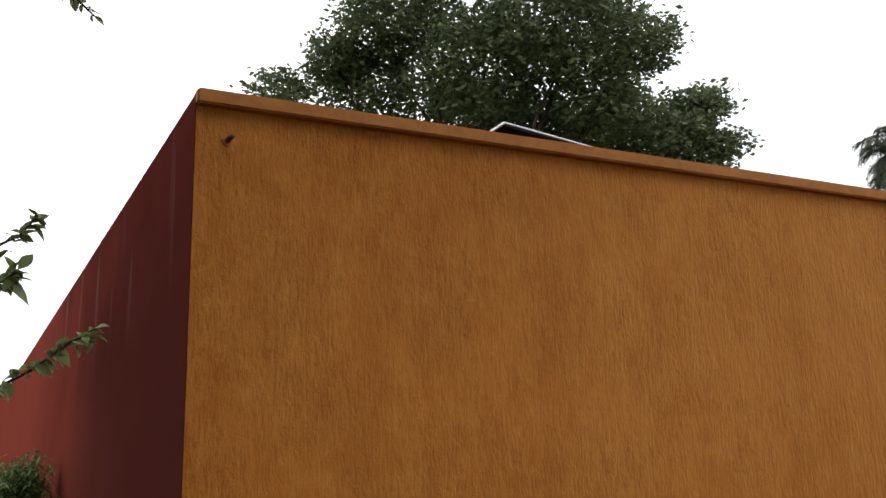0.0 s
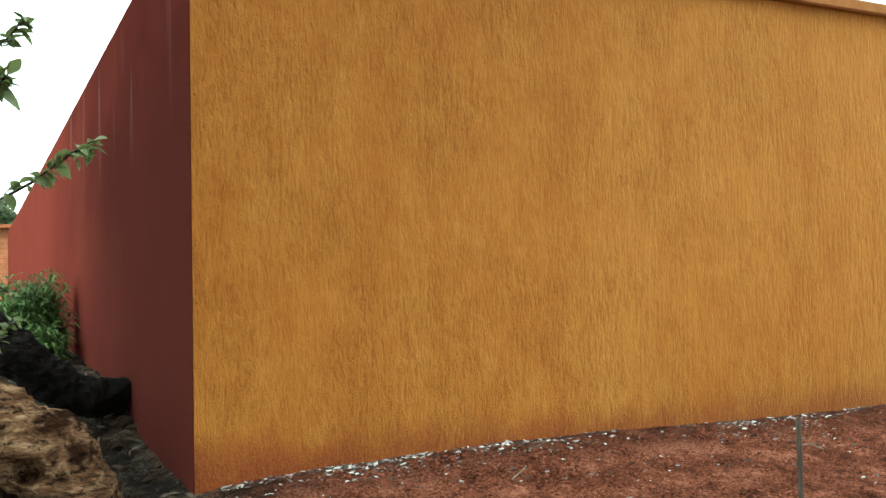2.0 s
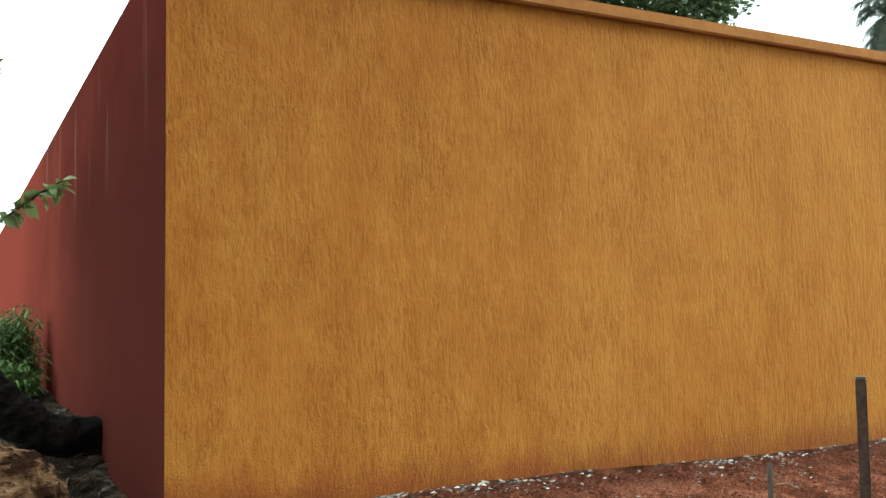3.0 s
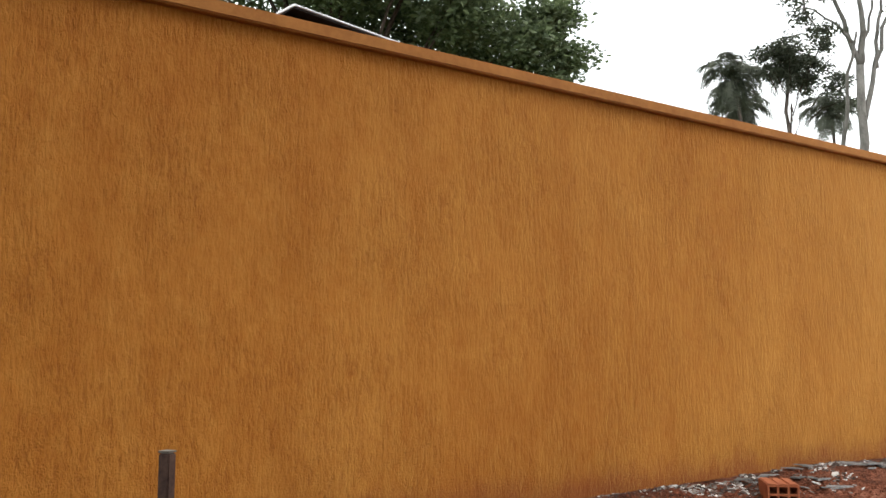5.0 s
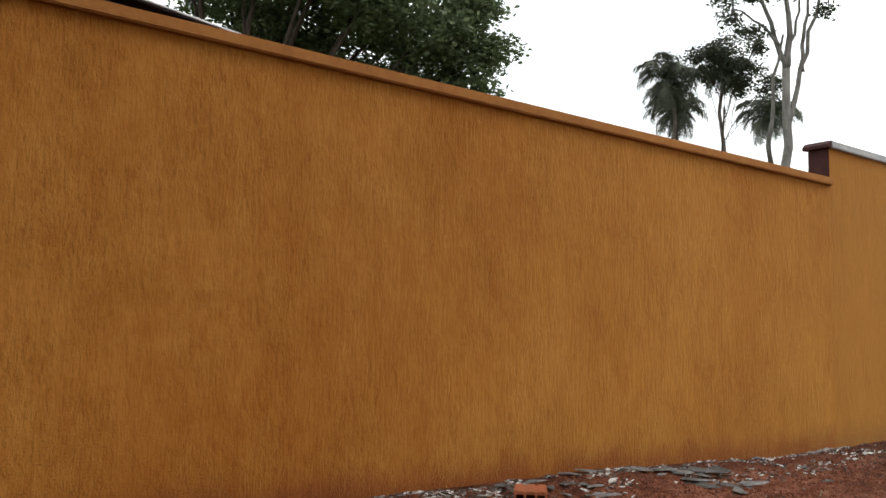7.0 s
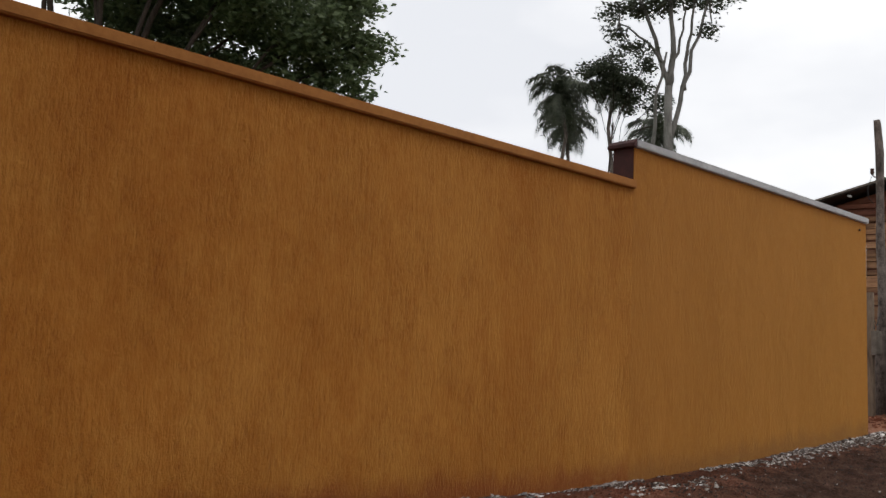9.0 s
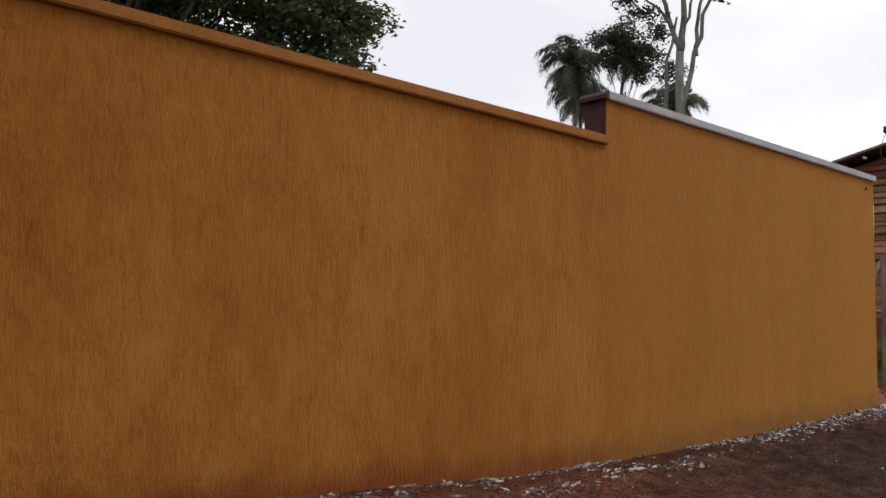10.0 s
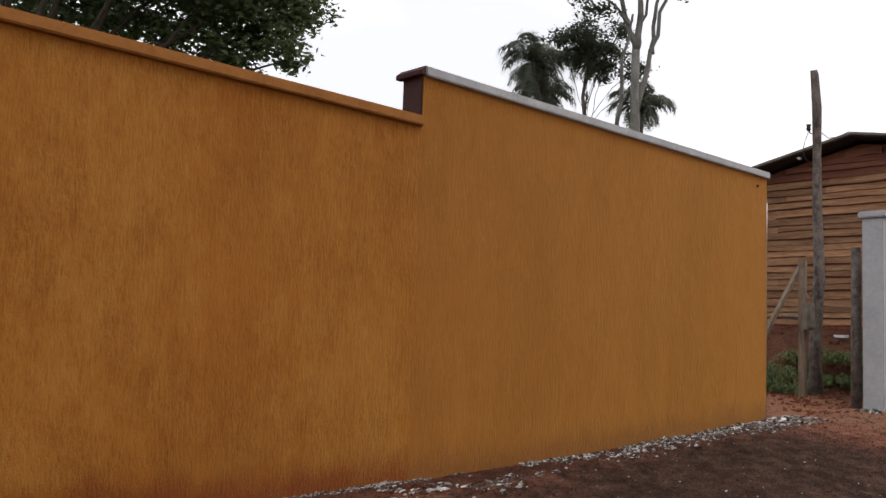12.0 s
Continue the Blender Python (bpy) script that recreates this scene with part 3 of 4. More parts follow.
def palm(at, size, seed, old):
    """A palm whose crown centre is at the given place; old: how many dead fronds hang below."""
    r = np.random.default_rng(seed)
    x, y, z = at
    t = thing("palm_tree", "slender palm with drooping feathery grey-green fronds", "palm tree", (x, y, 0.0), "palms beyond the wall")
    top = Vector((0, 0, z - 0.1))
    part("trunk", Shape().tube(branch_path((0.2, 0, -0.3), top, (0.15, 0.1, 0), r, 9), list(np.linspace(0.12, 0.075, 9)), 9, 0.06), M_POLE, t, smooth=True)
    part("crown_shaft", Shape().tube([top - Vector((0, 0, 0.4)), top, top + Vector((0, 0, 0.3))], [0.08, 0.13, 0.05], 9, 0.1), M_LEAF_PALM, t, smooth=True)
    for i in range(26 + old):
        k = i % 4 if i < 26 else 4 + i % 2
        ob = part("frond", FRONDS[k], None, t)
        ob.matrix_local = Matrix.Translation(top + Vector((0, 0, 0.15))) @ pose(0, 0, 0, r.uniform(-9, 9), r.uniform(-9, 9), 137.5 * i + r.uniform(-20, 20)) @ Matrix.Scale(size * r.uniform(0.75, 1.1) * (1.15 if k < 3 else 0.85), 4)
    return t


for i, (at, size, old) in enumerate([((33.69, 21.02, 12.76), 1.8, 34), ((35.66, 22.22, 11.9), 1.6, 30), ((34.22, 18.5, 12.76), 1.5, 24), ((42.25, 21.39, 12.63), 1.75, 20)]):
    palm(at, size, 20 + i, old)

# tall pale tree with forked limbs and layered sprays of leaves
FB = (28.75, 12.33, 8.35)
rnd = np.random.default_rng(31)
forked = thing("forked_tree", "tall pale-barked tree with forked limbs and sparse leaf sprays", "tree", (FB[0], FB[1], 0.0))
BOUGHS = [((28.6, 12.2, 10.35), (28.68, 11.97, 11.3), (28.28, 12.04, 13.59), 0.2), ((28.6, 12.2, 10.35), (28.37, 12.28, 11.29), (27.41, 12.88, 13.75), 0.16), ((28.79, 12.28, 8.36), (29.01, 11.8, 10.37), (29.29, 11.1, 13.44), 0.15), ((28.99, 11.83, 10.22), (28.92, 11.74, 11.32), (28.92, 11.42, 13.6), 0.12), ((28.39, 12.29, 11.12), (28.05, 12.51, 11.85), (27.18, 13.29, 12.4), 0.09), ((28.65, 12.01, 11.3), (28.92, 11.63, 12.08), (28.54, 11.72, 14.17), 0.08), ((28.76, 12.91, 7.16), (28.28, 12.67, 9.43), (28.05, 11.95, 11.35), 0.13)]
off = Vector((FB[0], FB[1], 0))
first = Vector(BOUGHS[0][0]) - off
part("trunk", Shape().tube(branch_path((0.1, 0, -0.3), first, (-0.1, 0, 0), rnd, 9), list(np.linspace(0.2, 0.132, 9)), 11, 0.03), M_PALEBARK, forked, smooth=True)
for p, q, s, r in BOUGHS:
    p, q, s = Vector(p) - off, Vector(q) - off, Vector(s) - off
    bow = q - (p + s) / 2
    part("limb", Shape().tube(branch_path(p, s, bow, rnd, 10), list(np.linspace(r * 0.66, r * 0.28, 10)), 8, 0.03), M_PALEBARK, forked, smooth=True)
SPRAY = [((27.14, 13.36, 12.12), 0.33), ((27.59, 13.0, 11.55), 0.42), ((27.15, 13.25, 12.78), 0.46), ((27.8, 12.58, 13.09), 0.63), ((28.45, 11.89, 13.59), 0.71), ((29.29, 11.1, 13.44), 0.63), ((28.08, 12.1, 14.71), 0.84), ((28.95, 11.22, 14.95), 0.75), ((27.37, 12.85, 14.11), 0.67), ((29.45, 11.09, 12.38), 0.29)]
tops = [Vector(l[2]) - off for l in BOUGHS]
for c, r in SPRAY:
    c = Vector(c) - off
    near = min(tops, key=lambda q: (q - c).length)
    part("twig", Shape().tube(branch_path(near, c, (0, 0, -0.1), rnd, 6), list(np.linspace(0.05, 0.015, 6)), 5, 0.05), M_PALEBARK, forked, smooth=True)
pts = clumped_crown([(np.array(c) - np.array(off), r * 1.15) for c, r in SPRAY], 8000, 0.1, rnd, (1.3, 1.3, 0.4), 0.15)
part("crown", leaf_quads(pts, 0.095, rnd, 0.3), M_LEAF_FAR, forked)

# far trees and brick house past the end of the red wall
FART = [((-2.31, 41.11, 3.57), 0.76), ((-1.28, 40.64, 3.73), 0.56), ((-0.71, 42.58, 3.68), 0.43)]
broad_tree("far_tree", "dark tree in the distance past the red wall", (FART[1][0][0], FART[1][0][1], 0.0), 3.0, FART, 2200, 0.2, 0.16, M_LEAF_BIG, 8)
FARB = [(-2.58, 30.25, 2.58), (-0.78, 29.42, 2.55), (-0.79, 29.5, -0.62)]
far_house = thing("brick_house", "orange brick house in the distance past the red wall", "house", (FARB[1][0], FARB[1][1], 0.0))
part("wall", Shape().box((-6.0, 0, -0.3), (0.3, 5.0, FARB[1][2])), M_BRICKWALL, far_house)
for k in range(14):
    part("brick_course", Shape().box((-6.01, -0.012, 0.2 + 0.17 * k), (0.31, 0.0, 0.33 + 0.17 * k)), M_BRICKWALL, far_house)
part("roof", Shape().box((-6.3, -0.4, FARB[1][2] + 0.002), (0.6, 5.3, FARB[1][2] + 0.12)), M_CLAY, far_house, "low clay roof edge")

# unseen tree added above and behind the walker; its crown shades the wall's start
SHADE = [((-3.4, -6.4, 5.2), 2.2), ((-1.4, -7.2, 5.8), 2.1), ((-5.2, -4.2, 4.8), 2.0), ((-3.2, -4.9, 6.6), 1.9), ((-0.2, -6.2, 6.9), 1.8), ((-5.6, -2.0, 5.2), 1.7), ((1.2, -7.6, 6.4), 1.6), ((-4.2, -7.6, 3.6), 1.5), ((-1.6, -5.2, 5.2), 1.7), ((0.6, -6.0, 5.4), 1.6), ((-6.4, -0.6, 4.4), 1.5), ((2.8, -7.6, 5.2), 1.9), ((0.4, -8.0, 4.0), 1.8), ((-2.0, -8.0, 3.6), 1.8), ((4.2, -8.6, 6.4), 1.7), ((1.6, -6.6, 4.4), 1.8), ((3.2, -7.0, 4.6), 1.7), ((-0.4, -6.4, 4.2), 1.7)]
broad_tree("unseen_shade_tree", "unseen broadleaf tree added to shade the start of the path and wall", (-4.4, -6.2, -0.45), 9.0, SHADE, 66000, 0.2, 0.26, M_LEAF_BIG, 77, shell=0.3)

# ---- shed roof behind the wall ----
shed = thing("garden_shed", "dark shed roof with a pale metal edge behind the wall", "shed", (2.416, 1.565, 0.04))
body = Shape()
prof = [(-0.75, 2.52), (0.0, 3.06), (1.9, 2.84)]
for yy in (0.02, 2.2):
    body.v += [(-0.7, yy, -0.1), (1.85, yy, -0.1), (1.85, yy, 2.8), (0, yy, 3.03), (-0.7, yy, 2.5)]
body.f = [(0, 1, 2, 3, 4), (9, 8, 7, 6, 5), (0, 5, 6, 1), (1, 6, 7, 2), (2, 7, 8, 3), (3, 8, 9, 4), (4, 9, 5, 0)]
part("wall", body, M_ROOF, shed, "dark boarded shed wall")
for (x0, z0), (x1, z1) in zip(prof, prof[1:]):
    sl = Shape()
    for yy in (-0.05, 2.3):
        sl.v += [(x0, yy, z0), (x1, yy, z1), (x1, yy, z1 + 0.02), (x0, yy, z0 + 0.02)]
    sl.f = [(0, 1, 2, 3), (7, 6, 5, 4), (0, 4, 5, 1), (1, 5, 6, 2), (2, 6, 7, 3), (3, 7, 4, 0)]
    part("roof_sheet", sl, M_ROOF, shed, "dark roof sheet")
    part("edge_trim", Shape().tube([(x0, -0.062, z0 + 0.018), (x1, -0.062, z1 + 0.018)], [0.009, 0.009], 6), M_METAL, shed, "pale metal edge trim")

# ---- gate side: pillar, posts, pole, house ----
pz = ground_z(15.9, -0.2)
pillar = thing("gate_pillar", "white painted gate pillar with a flat cap", "pillar", (15.9, -0.19, 0.0))
part("shaft", Shape().box((-0.16, -0.12, pz - 0.4), (0.16, 0.12, 2.52)), M_WHITE, pillar, bevel=0.012)
part("cap", Shape().box((-0.2, -0.155, 2.52), (0.19, 0.155, 2.6)), M_WHITE, pillar, bevel=0.014)
solid("wall_white", Shape().box((16.06, -0.26, -0.4), (25.0, -0.1, 2.36)), M_WHITE, "white painted wall beyond the gate pillar", "wall", "structure", bevel=0.008)
solid("trim_white", Shape().box((16.1, -0.29, 2.362), (25.0, -0.07, 2.42)), M_CONCRETE, "grey coping on the white wall", "coping", "structure", bevel=0.006)
gp = thing("gate_post", "dark wooden gate post beside the white pillar", "post", (15.98, 0.09, 0.0))
part("post", Shape().tube([(0.03, 0.02, 0.1), (0.01, 0.01, 1.2), (-0.02, 0.0, 2.2)], [0.06, 0.057, 0.052], 8, 0.1), M_POLE, gp, smooth=True)

PX, PY = 17.75, 1.395
pole = thing("utility_pole", "weathered rough wooden utility pole with insulator and wires", "pole", (PX, PY, 0.0))
rnd = np.random.default_rng(41)
path = [(0.13, 0.06, 0.0), (0.1, 0.05, 1.0), (0.12, 0.0, 2.0), (0.1, 0.02, 3.0), (0.05, 0.0, 3.8), (0.0, -0.02, 4.5), (-0.04, 0.0, 5.0), (-0.05, 0.0, 5.06)]
part("shaft", Shape().tube(path, [0.095, 0.086, 0.078, 0.073, 0.068, 0.063, 0.058, 0.047], 10, 0.14), M_POLE, pole, smooth=True)
part("insulator", Shape().tube([(-0.03, 0.09, 4.16), (-0.03, 0.09, 4.19), (-0.03, 0.09, 4.22), (-0.03, 0.09, 4.26)], [0.02, 0.038, 0.026, 0.034], 10), M_IRON, pole, "dark insulator", smooth=True)
part("bracket", Shape().tube([(0.01, 0.02, 4.13), (-0.015, 0.06, 4.12), (-0.03, 0.09, 4.17)], [0.012, 0.012, 0.012], 6), M_IRON, pole)
part("loop_wire", Shape().tube([(-0.03, 0.09, 4.15), (-0.055, 0.13, 4.02), (-0.07, 0.15, 3.9), (-0.065, 0.14, 3.78), (-0.02, 0.08, 3.68)], [0.005] * 5, 5), M_WIRE, pole, "dark hanging cable")
part("service_wire", Shape().tube([(0.05, -0.06, 4.14), (1.0, 0.25, 4.26), (2.0, 0.5, 4.5), (2.8, 0.66, 4.77)], [0.006] * 4, 5), M_WIRE, pole, "dark cable to the house")
sp = thing("meter_post", "small wooden post with a grey meter box", "post", (17.35, 1.4, 0.0))
part("post", Shape().box((-0.045, -0.045, 0.1), (0.045, 0.045, 2.2)), M_BATTEN, sp, bevel=0.006)
meter = part("meter_box", Shape().box((-0.12, -0.13, 1.22), (0.1, -0.047, 1.6)), M_BOX, sp, "grey meter box", bevel=0.01)
part("box_door", Shape().box((-0.1, -0.142, 1.25), (0.08, -0.132, 1.57)), M_BOX, meter, bevel=0.003)
part("cable", Shape().tube([(0.0, -0.06, 1.62), (0.08, -0.02, 1.78), (0.3, 0.02, 1.7), (0.42, 0.0, 1.9)], [0.007] * 4, 5), M_WIRE, sp, "dark cable from the box to the pole")
br = thing("leaning_brace", "sawn timber brace leaning against the meter post", "brace", (0, 0, 0))
brm = look((16.63, 2.04, 0.3), (17.42, 1.48, 2.11))
part("board", Shape().box((-0.05, -0.02, -2.1), (0.05, 0.02, 0.0), brm), M_BATTEN, br, bevel=0.004)

HX, RY, RZ, ZB = 21.0, 2.05, 4.75, 1.15
house = thing("wooden_house", "house clad in raw sawn planks under a dark gable roof", "house", (HX, RY, 0.0))
W0, W1, S, SR = -6.3, 3.2, 0.225, 0.18
inner = Shape()
for xx in (0.06, 6.0):
    inner.v += [(xx, W0, ZB - 0.6), (xx, W1, ZB - 0.6), (xx, W1, RZ - S * W1 - 0.12), (xx, 0, RZ - 0.12), (xx, W0, RZ + SR * W0 - 0.12)]
inner.f = [(4, 3, 2, 1, 0), (5, 6, 7, 8, 9), (0, 1, 6, 5), (1, 2, 7, 6), (2, 3, 8, 7), (3, 4, 9, 8), (4, 0, 5, 9)]
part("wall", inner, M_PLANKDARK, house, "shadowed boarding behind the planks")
part("footing", Shape().box((-0.1, W0 - 0.05, 0.2), (0.05, W1 + 0.05, ZB + 0.22)), M_CLOD, house, "earth-stained footing", bevel=0.02)
rnd2 = random.Random(7)
z = ZB + 0.24
while z < RZ - 0.2:
    hgt = rnd2.uniform(0.085, 0.14)
    hi = min(W1, (RZ - 0.14 - z - hgt) / S)
    lo = max(W0, -(RZ - 0.14 - z - hgt) / SR)
    if hi - lo > 0.5:
        cuts = [lo] + ([rnd2.uniform(0.5, 1.6)] if hi > 2.0 else []) + [hi]
        for y0, y1 in zip(cuts, cuts[1:]):
            tilt, o, n_ = rnd2.uniform(-0.018, 0.018), rnd2.uniform(0.0, 0.025), max(3, int((y1 - y0) / 0.45))
            pl = Shape()
            for i in range(n_ + 1):
                y, dz = y0 + (y1 - y0) * i / n_, tilt * (2 * i / n_ - 1)
                wl_, wh = rnd2.uniform(-0.014, 0.014), rnd2.uniform(-0.01, 0.004)
                pl.v += [(o + 0.055, y, z + dz), (o, y, z + dz + wl_), (o + 0.018, y, z + hgt + dz + wh), (o + 0.055, y, z + hgt + dz)]
            pl.f = [(4 * i + q, 4 * i + (q + 1) % 4, 4 * i + 4 + (q + 1) % 4, 4 * i + 4 + q) for i in range(n_) for q in range(4)] + [(3, 2, 1, 0), (4 * n_, 4 * n_ + 1, 4 * n_ + 2, 4 * n_ + 3)]
            # planks near the gable top take the darker, redder tone
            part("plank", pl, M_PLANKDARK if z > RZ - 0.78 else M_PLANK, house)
    z += hgt + rnd2.uniform(0.004, 0.025)
for y0, y1, z1 in ((0, W1 + 0.75, RZ - S * (W1 + 0.75)), (0, W0 - 0.6, RZ + SR * (W0 - 0.6))):
    rf = Shape()
    for xx in (-0.4, 6.3):
        rf.v += [(xx, y0, RZ), (xx, y1, z1), (xx, y1, z1 - 0.05), (xx, y0, RZ - 0.05)]
    rf.f = [(0, 1, 2, 3), (7, 6, 5, 4), (0, 4, 5, 1), (1, 5, 6, 2), (2, 6, 7, 3), (3, 7, 4, 0)]
    part("roof", rf, M_ROOF, house, "dark sheet roof slope")
    fb = Shape()
    for xx in (-0.43, -0.405):
        fb.v += [(xx, y0, RZ + 0.01), (xx, y1, z1 + 0.01), (xx, y1, z1 - 0.03), (xx, y0, RZ - 0.03)]
    fb.f = [(0, 1, 2, 3), (7, 6, 5, 4), (0, 4, 5, 1), (1, 5, 6, 2), (2, 6, 7, 3), (3, 7, 4, 0)]
    part("fascia", fb, M_BOX, house, "grey fascia board")

b0, b1 = [Vector(p) for p in [(20.86, 3.425, 1.541), (20.86, 2.857, 1.497)]]
board = thing("fallen_board", "pale sawn board lying along the foot of the wooden house", "board", tuple(b0))
bd = b1 - b0
part("board", Shape().tube([(0, 0, 0), tuple(bd * 0.5), tuple(bd)], [0.045, 0.05, 0.045], 4), M_BATTEN, board)

scrap = thing("scrap_board", "short white-painted board lying on the earth bank", "board", (20.0, 2.0, ground_z(20.0, 2.0) + 0.01), turn=-35)
part("board", Shape().box((-0.02, -0.17, 0.0), (0.05, 0.17, 0.05)), M_METAL, scrap, bevel=0.004)
eave = thing("eave_lamp", "small white lamp on a bracket under the eave", "lamp", (20.68, 3.15, 4.42))
part("bracket", Shape().tube([(0.33, 0.0, 0.06), (0.15, -0.03, 0.03), (0.0, -0.1, 0.0)], [0.012, 0.012, 0.012], 6), M_WIRE, eave)
part("lamp_head", Shape().tube([(0.0, -0.08, 0.01), (-0.02, -0.12, -0.005), (-0.04, -0.17, -0.025)], [0.018, 0.03, 0.022], 10), M_METAL, eave, "white lamp head", smooth=True)
ZW = ground_z(13.6, 0.03)
hinge = thing("gate_hinge_pipe", "pale steel pipe standing against the end of the high wall", "pipe", (13.585, 0.03, ZW - 0.05))
part("pipe", Shape().tube([(0, 0, 0), (0, 0, 1.2), (0, 0, 2.3)], [0.014, 0.014, 0.014], 10), M_BOX, hinge, smooth=True)
part("sleeve", Shape().tube([(0, 0, 1.88), (0, 0, 2.05), (0, 0, 2.26)], [0.017, 0.017, 0.017], 10), M_METAL, hinge, "white sleeve", smooth=True)
for zz in (0.55, 1.85):
    part("hinge", Shape().box((-0.045, -0.012, zz), (0.02, 0.012, zz + 0.09)), M_IRON, hinge, "rusty hinge plate")

# ---- loose things in front of the wall ----
BR = (0.18, 0.27, 0.115)


def hollow_brick(at, turn):
    w, l, h = BR
    t = thing("hollow_brick", "orange clay hollow brick with grooved faces on the rubble", "brick", at, turn=turn)
    k = 0.012
    for x0 in (0, w / 3, 2 * w / 3, w):
        c = min(max(x0, k / 2), w - k / 2)
        part("upright_web", Shape().box((c - k / 2, 0, 0), (c + k / 2, l, h)), M_CLAY, t)
    for z0 in (0, h / 2, h):
        c = min(max(z0, k / 2), h - k / 2)
        for i in range(3):
            part("level_web", Shape().box((i * w / 3 + k * 0.5, 0.0006, c - k / 2), ((i + 1) * w / 3 - k * 0.5, l - 0.0006, c + k / 2)), M_CLAY, t)
    for i in range(3):
        part("rib", Shape().box((i * w / 3 + 0.007, 0, h), ((i + 1) * w / 3 - 0.007, l, h + 0.005)), M_CLAY, t, bevel=0.002)
    return t


hollow_brick((4.56, -0.46, ground_z(4.6, -0.45) - 0.01), -44)
shard = thing("broken_brick", "dark broken piece of clay brick half sunk in the earth", "brick", (4.42, -0.66, ground_z(4.42, -0.66) - 0.02), turn=-20)
sh = Shape().box((0, 0, 0), (0.2, 0.11, 0.055))
sh.v = [(x + 0.03 * noise.noise((x * 20, y * 20, z * 20)), y + 0.03 * noise.noise((x * 20, y * 20, z * 20 + 9)), z + 0.25 * (z > 0) * (x - 0.1) * 0.3) for x, y, z in sh.v]
part("lump", sh, M_CLOD, shard, bevel=0.008)
part("rib", Shape().box((0.03, 0.02, 0.05), (0.16, 0.05, 0.062)), M_CLAY, shard, bevel=0.003)

ST = (0.636, -2.447, 0.578)
stick = thing("thin_stake", "thin weathered wooden stake driven into the earth", "stake", (ST[0], ST[1], 0))
part("shaft", Shape().tube([(0.02, 0.01, -0.6), (0.008, 0.0, 0.0), (0, 0, ST[2])], [0.006, 0.006, 0.005], 7, 0.08), M_STICK, stick, smooth=True)
PO = (0.123, -3.05, 0.798)
post = thing("iron_stake", "dark rusty square iron stake driven into the earth", "stake", (PO[0], PO[1], 0), turn=35)
part("shaft", Shape().box((-0.0048, -0.0048, -0.7), (0.0048, 0.0048, PO[2] - 0.002)), M_IRON, post, bevel=0.001)
part("cut_end", Shape().box((-0.0048, -0.0048, PO[2] - 0.0015), (0.0048, 0.0048, PO[2])), M_BOX, post, "pale cut end")

# ---- beside the red wall: log, trunk, bush, sapling ----
rnd = np.random.default_rng(51)
LOGS = [(-0.99, 0.5, 0.38), (-0.72, 0.46, 0.36), (-0.55, 0.37, 0.25), (-0.37, 0.32, 0.1), (-0.27, 0.33, -0.05)]
log = thing("rotten_log", "thick rotten tan log with holes lying on dark leaf mould", "log", (0, 0, 0))


def gnarled(pts, radii, amp, seed, rings=26, seg=26):
    """A knotted wooden body along a polyline, its skin pushed in and out by noise."""
    pts = [Vector(p) for p in pts]
    s = Shape()
    for i in range(rings):
        u = i / (rings - 1) * (len(pts) - 1)
        k = min(int(u), len(pts) - 2)
        c, r = pts[k].lerp(pts[k + 1], u - k), radii[k] + (radii[k + 1] - radii[k]) * (u - k)
        d = (pts[k + 1] - pts[k]).normalized()
        side = d.cross(Vector((0, 0, 1))).normalized()
        up = side.cross(d)
        for j in range(seg):
            an = 2 * math.pi * j / seg
            q = c + (side * math.cos(an) + up * math.sin(an)) * r
            g = noise.noise(q * 3.2 + Vector((seed, 0, 0))) * 0.7 + (0.5 - abs(noise.noise(q * 7 + Vector((0, seed, 0))))) * 0.5 - 0.2 + noise.noise(q * 22) * 0.22 + noise.noise(q * 55) * 0.1
            s.v.append(tuple(c + (q - c) * (1 + amp * g)))
    s.f = [(i * seg + j, i * seg + (j + 1) % seg, (i + 1) * seg + (j + 1) % seg, (i + 1) * seg + j) for i in range(rings - 1) for j in range(seg)]
    s.f += [tuple(range(seg))[::-1], tuple((rings - 1) * seg + j for j in range(seg))]
    return s


HOLE = Vector((-0.6, 0.18, 0.1))


def bored(s, c, r, depth):
    """Pushes the skin round c inwards, away from the path."""
    for k, p in enumerate(s.v):
        d = (Vector(p) - c).length
        if d < r:
            s.v[k] = (p[0], p[1] + depth * (1 - (d / r) ** 4), p[2])
    return s


lp = [(x, y, z - 0.12) for x, y, z in LOGS]
part("trunk", bored(gnarled(lp, [0.23, 0.22, 0.19, 0.14, 0.09], 0.52, 2.0, 130, 96), HOLE, 0.065, 0.12), M_LOG, log, smooth=True)
dead = thing("charred_log", "charred black crooked trunk slumped on leaf mould beside the red wall", "log", (0, 0, 0))
part("trunk", gnarled([(-0.98, 1.6, 1.05), (-0.86, 1.64, 0.8), (-0.7, 1.7, 0.54), (-0.53, 1.7, 0.35), (-0.32, 1.7, 0.21), (-0.07, 1.74, 0.17)], [0.07, 0.1, 0.12, 0.12, 0.12, 0.115], 0.62, 9.0, 150, 60), M_CHAR, dead, smooth=True)

pts = []
for _ in range(1700):
    x, y = rnd.uniform(-2.2, 0.02), rnd.uniform(-1.0, 3.5)
    pts.append((x, y, ground_z(x, y) + 0.012))
litter = leaf_quads(pts, 0.03, rnd, 0.15, 2.4)
solid("leaf_litter", litter, M_LITTER, "dry brown leaves and twigs scattered on dark leaf mould", "leaf litter", "stuff")

BC = (-0.46, 4.9, 0.86)
bush = thing("bush", "dense green bush growing against the red wall", "bush", (BC[0], BC[1], ground_z(BC[0], BC[1]) - 0.02))


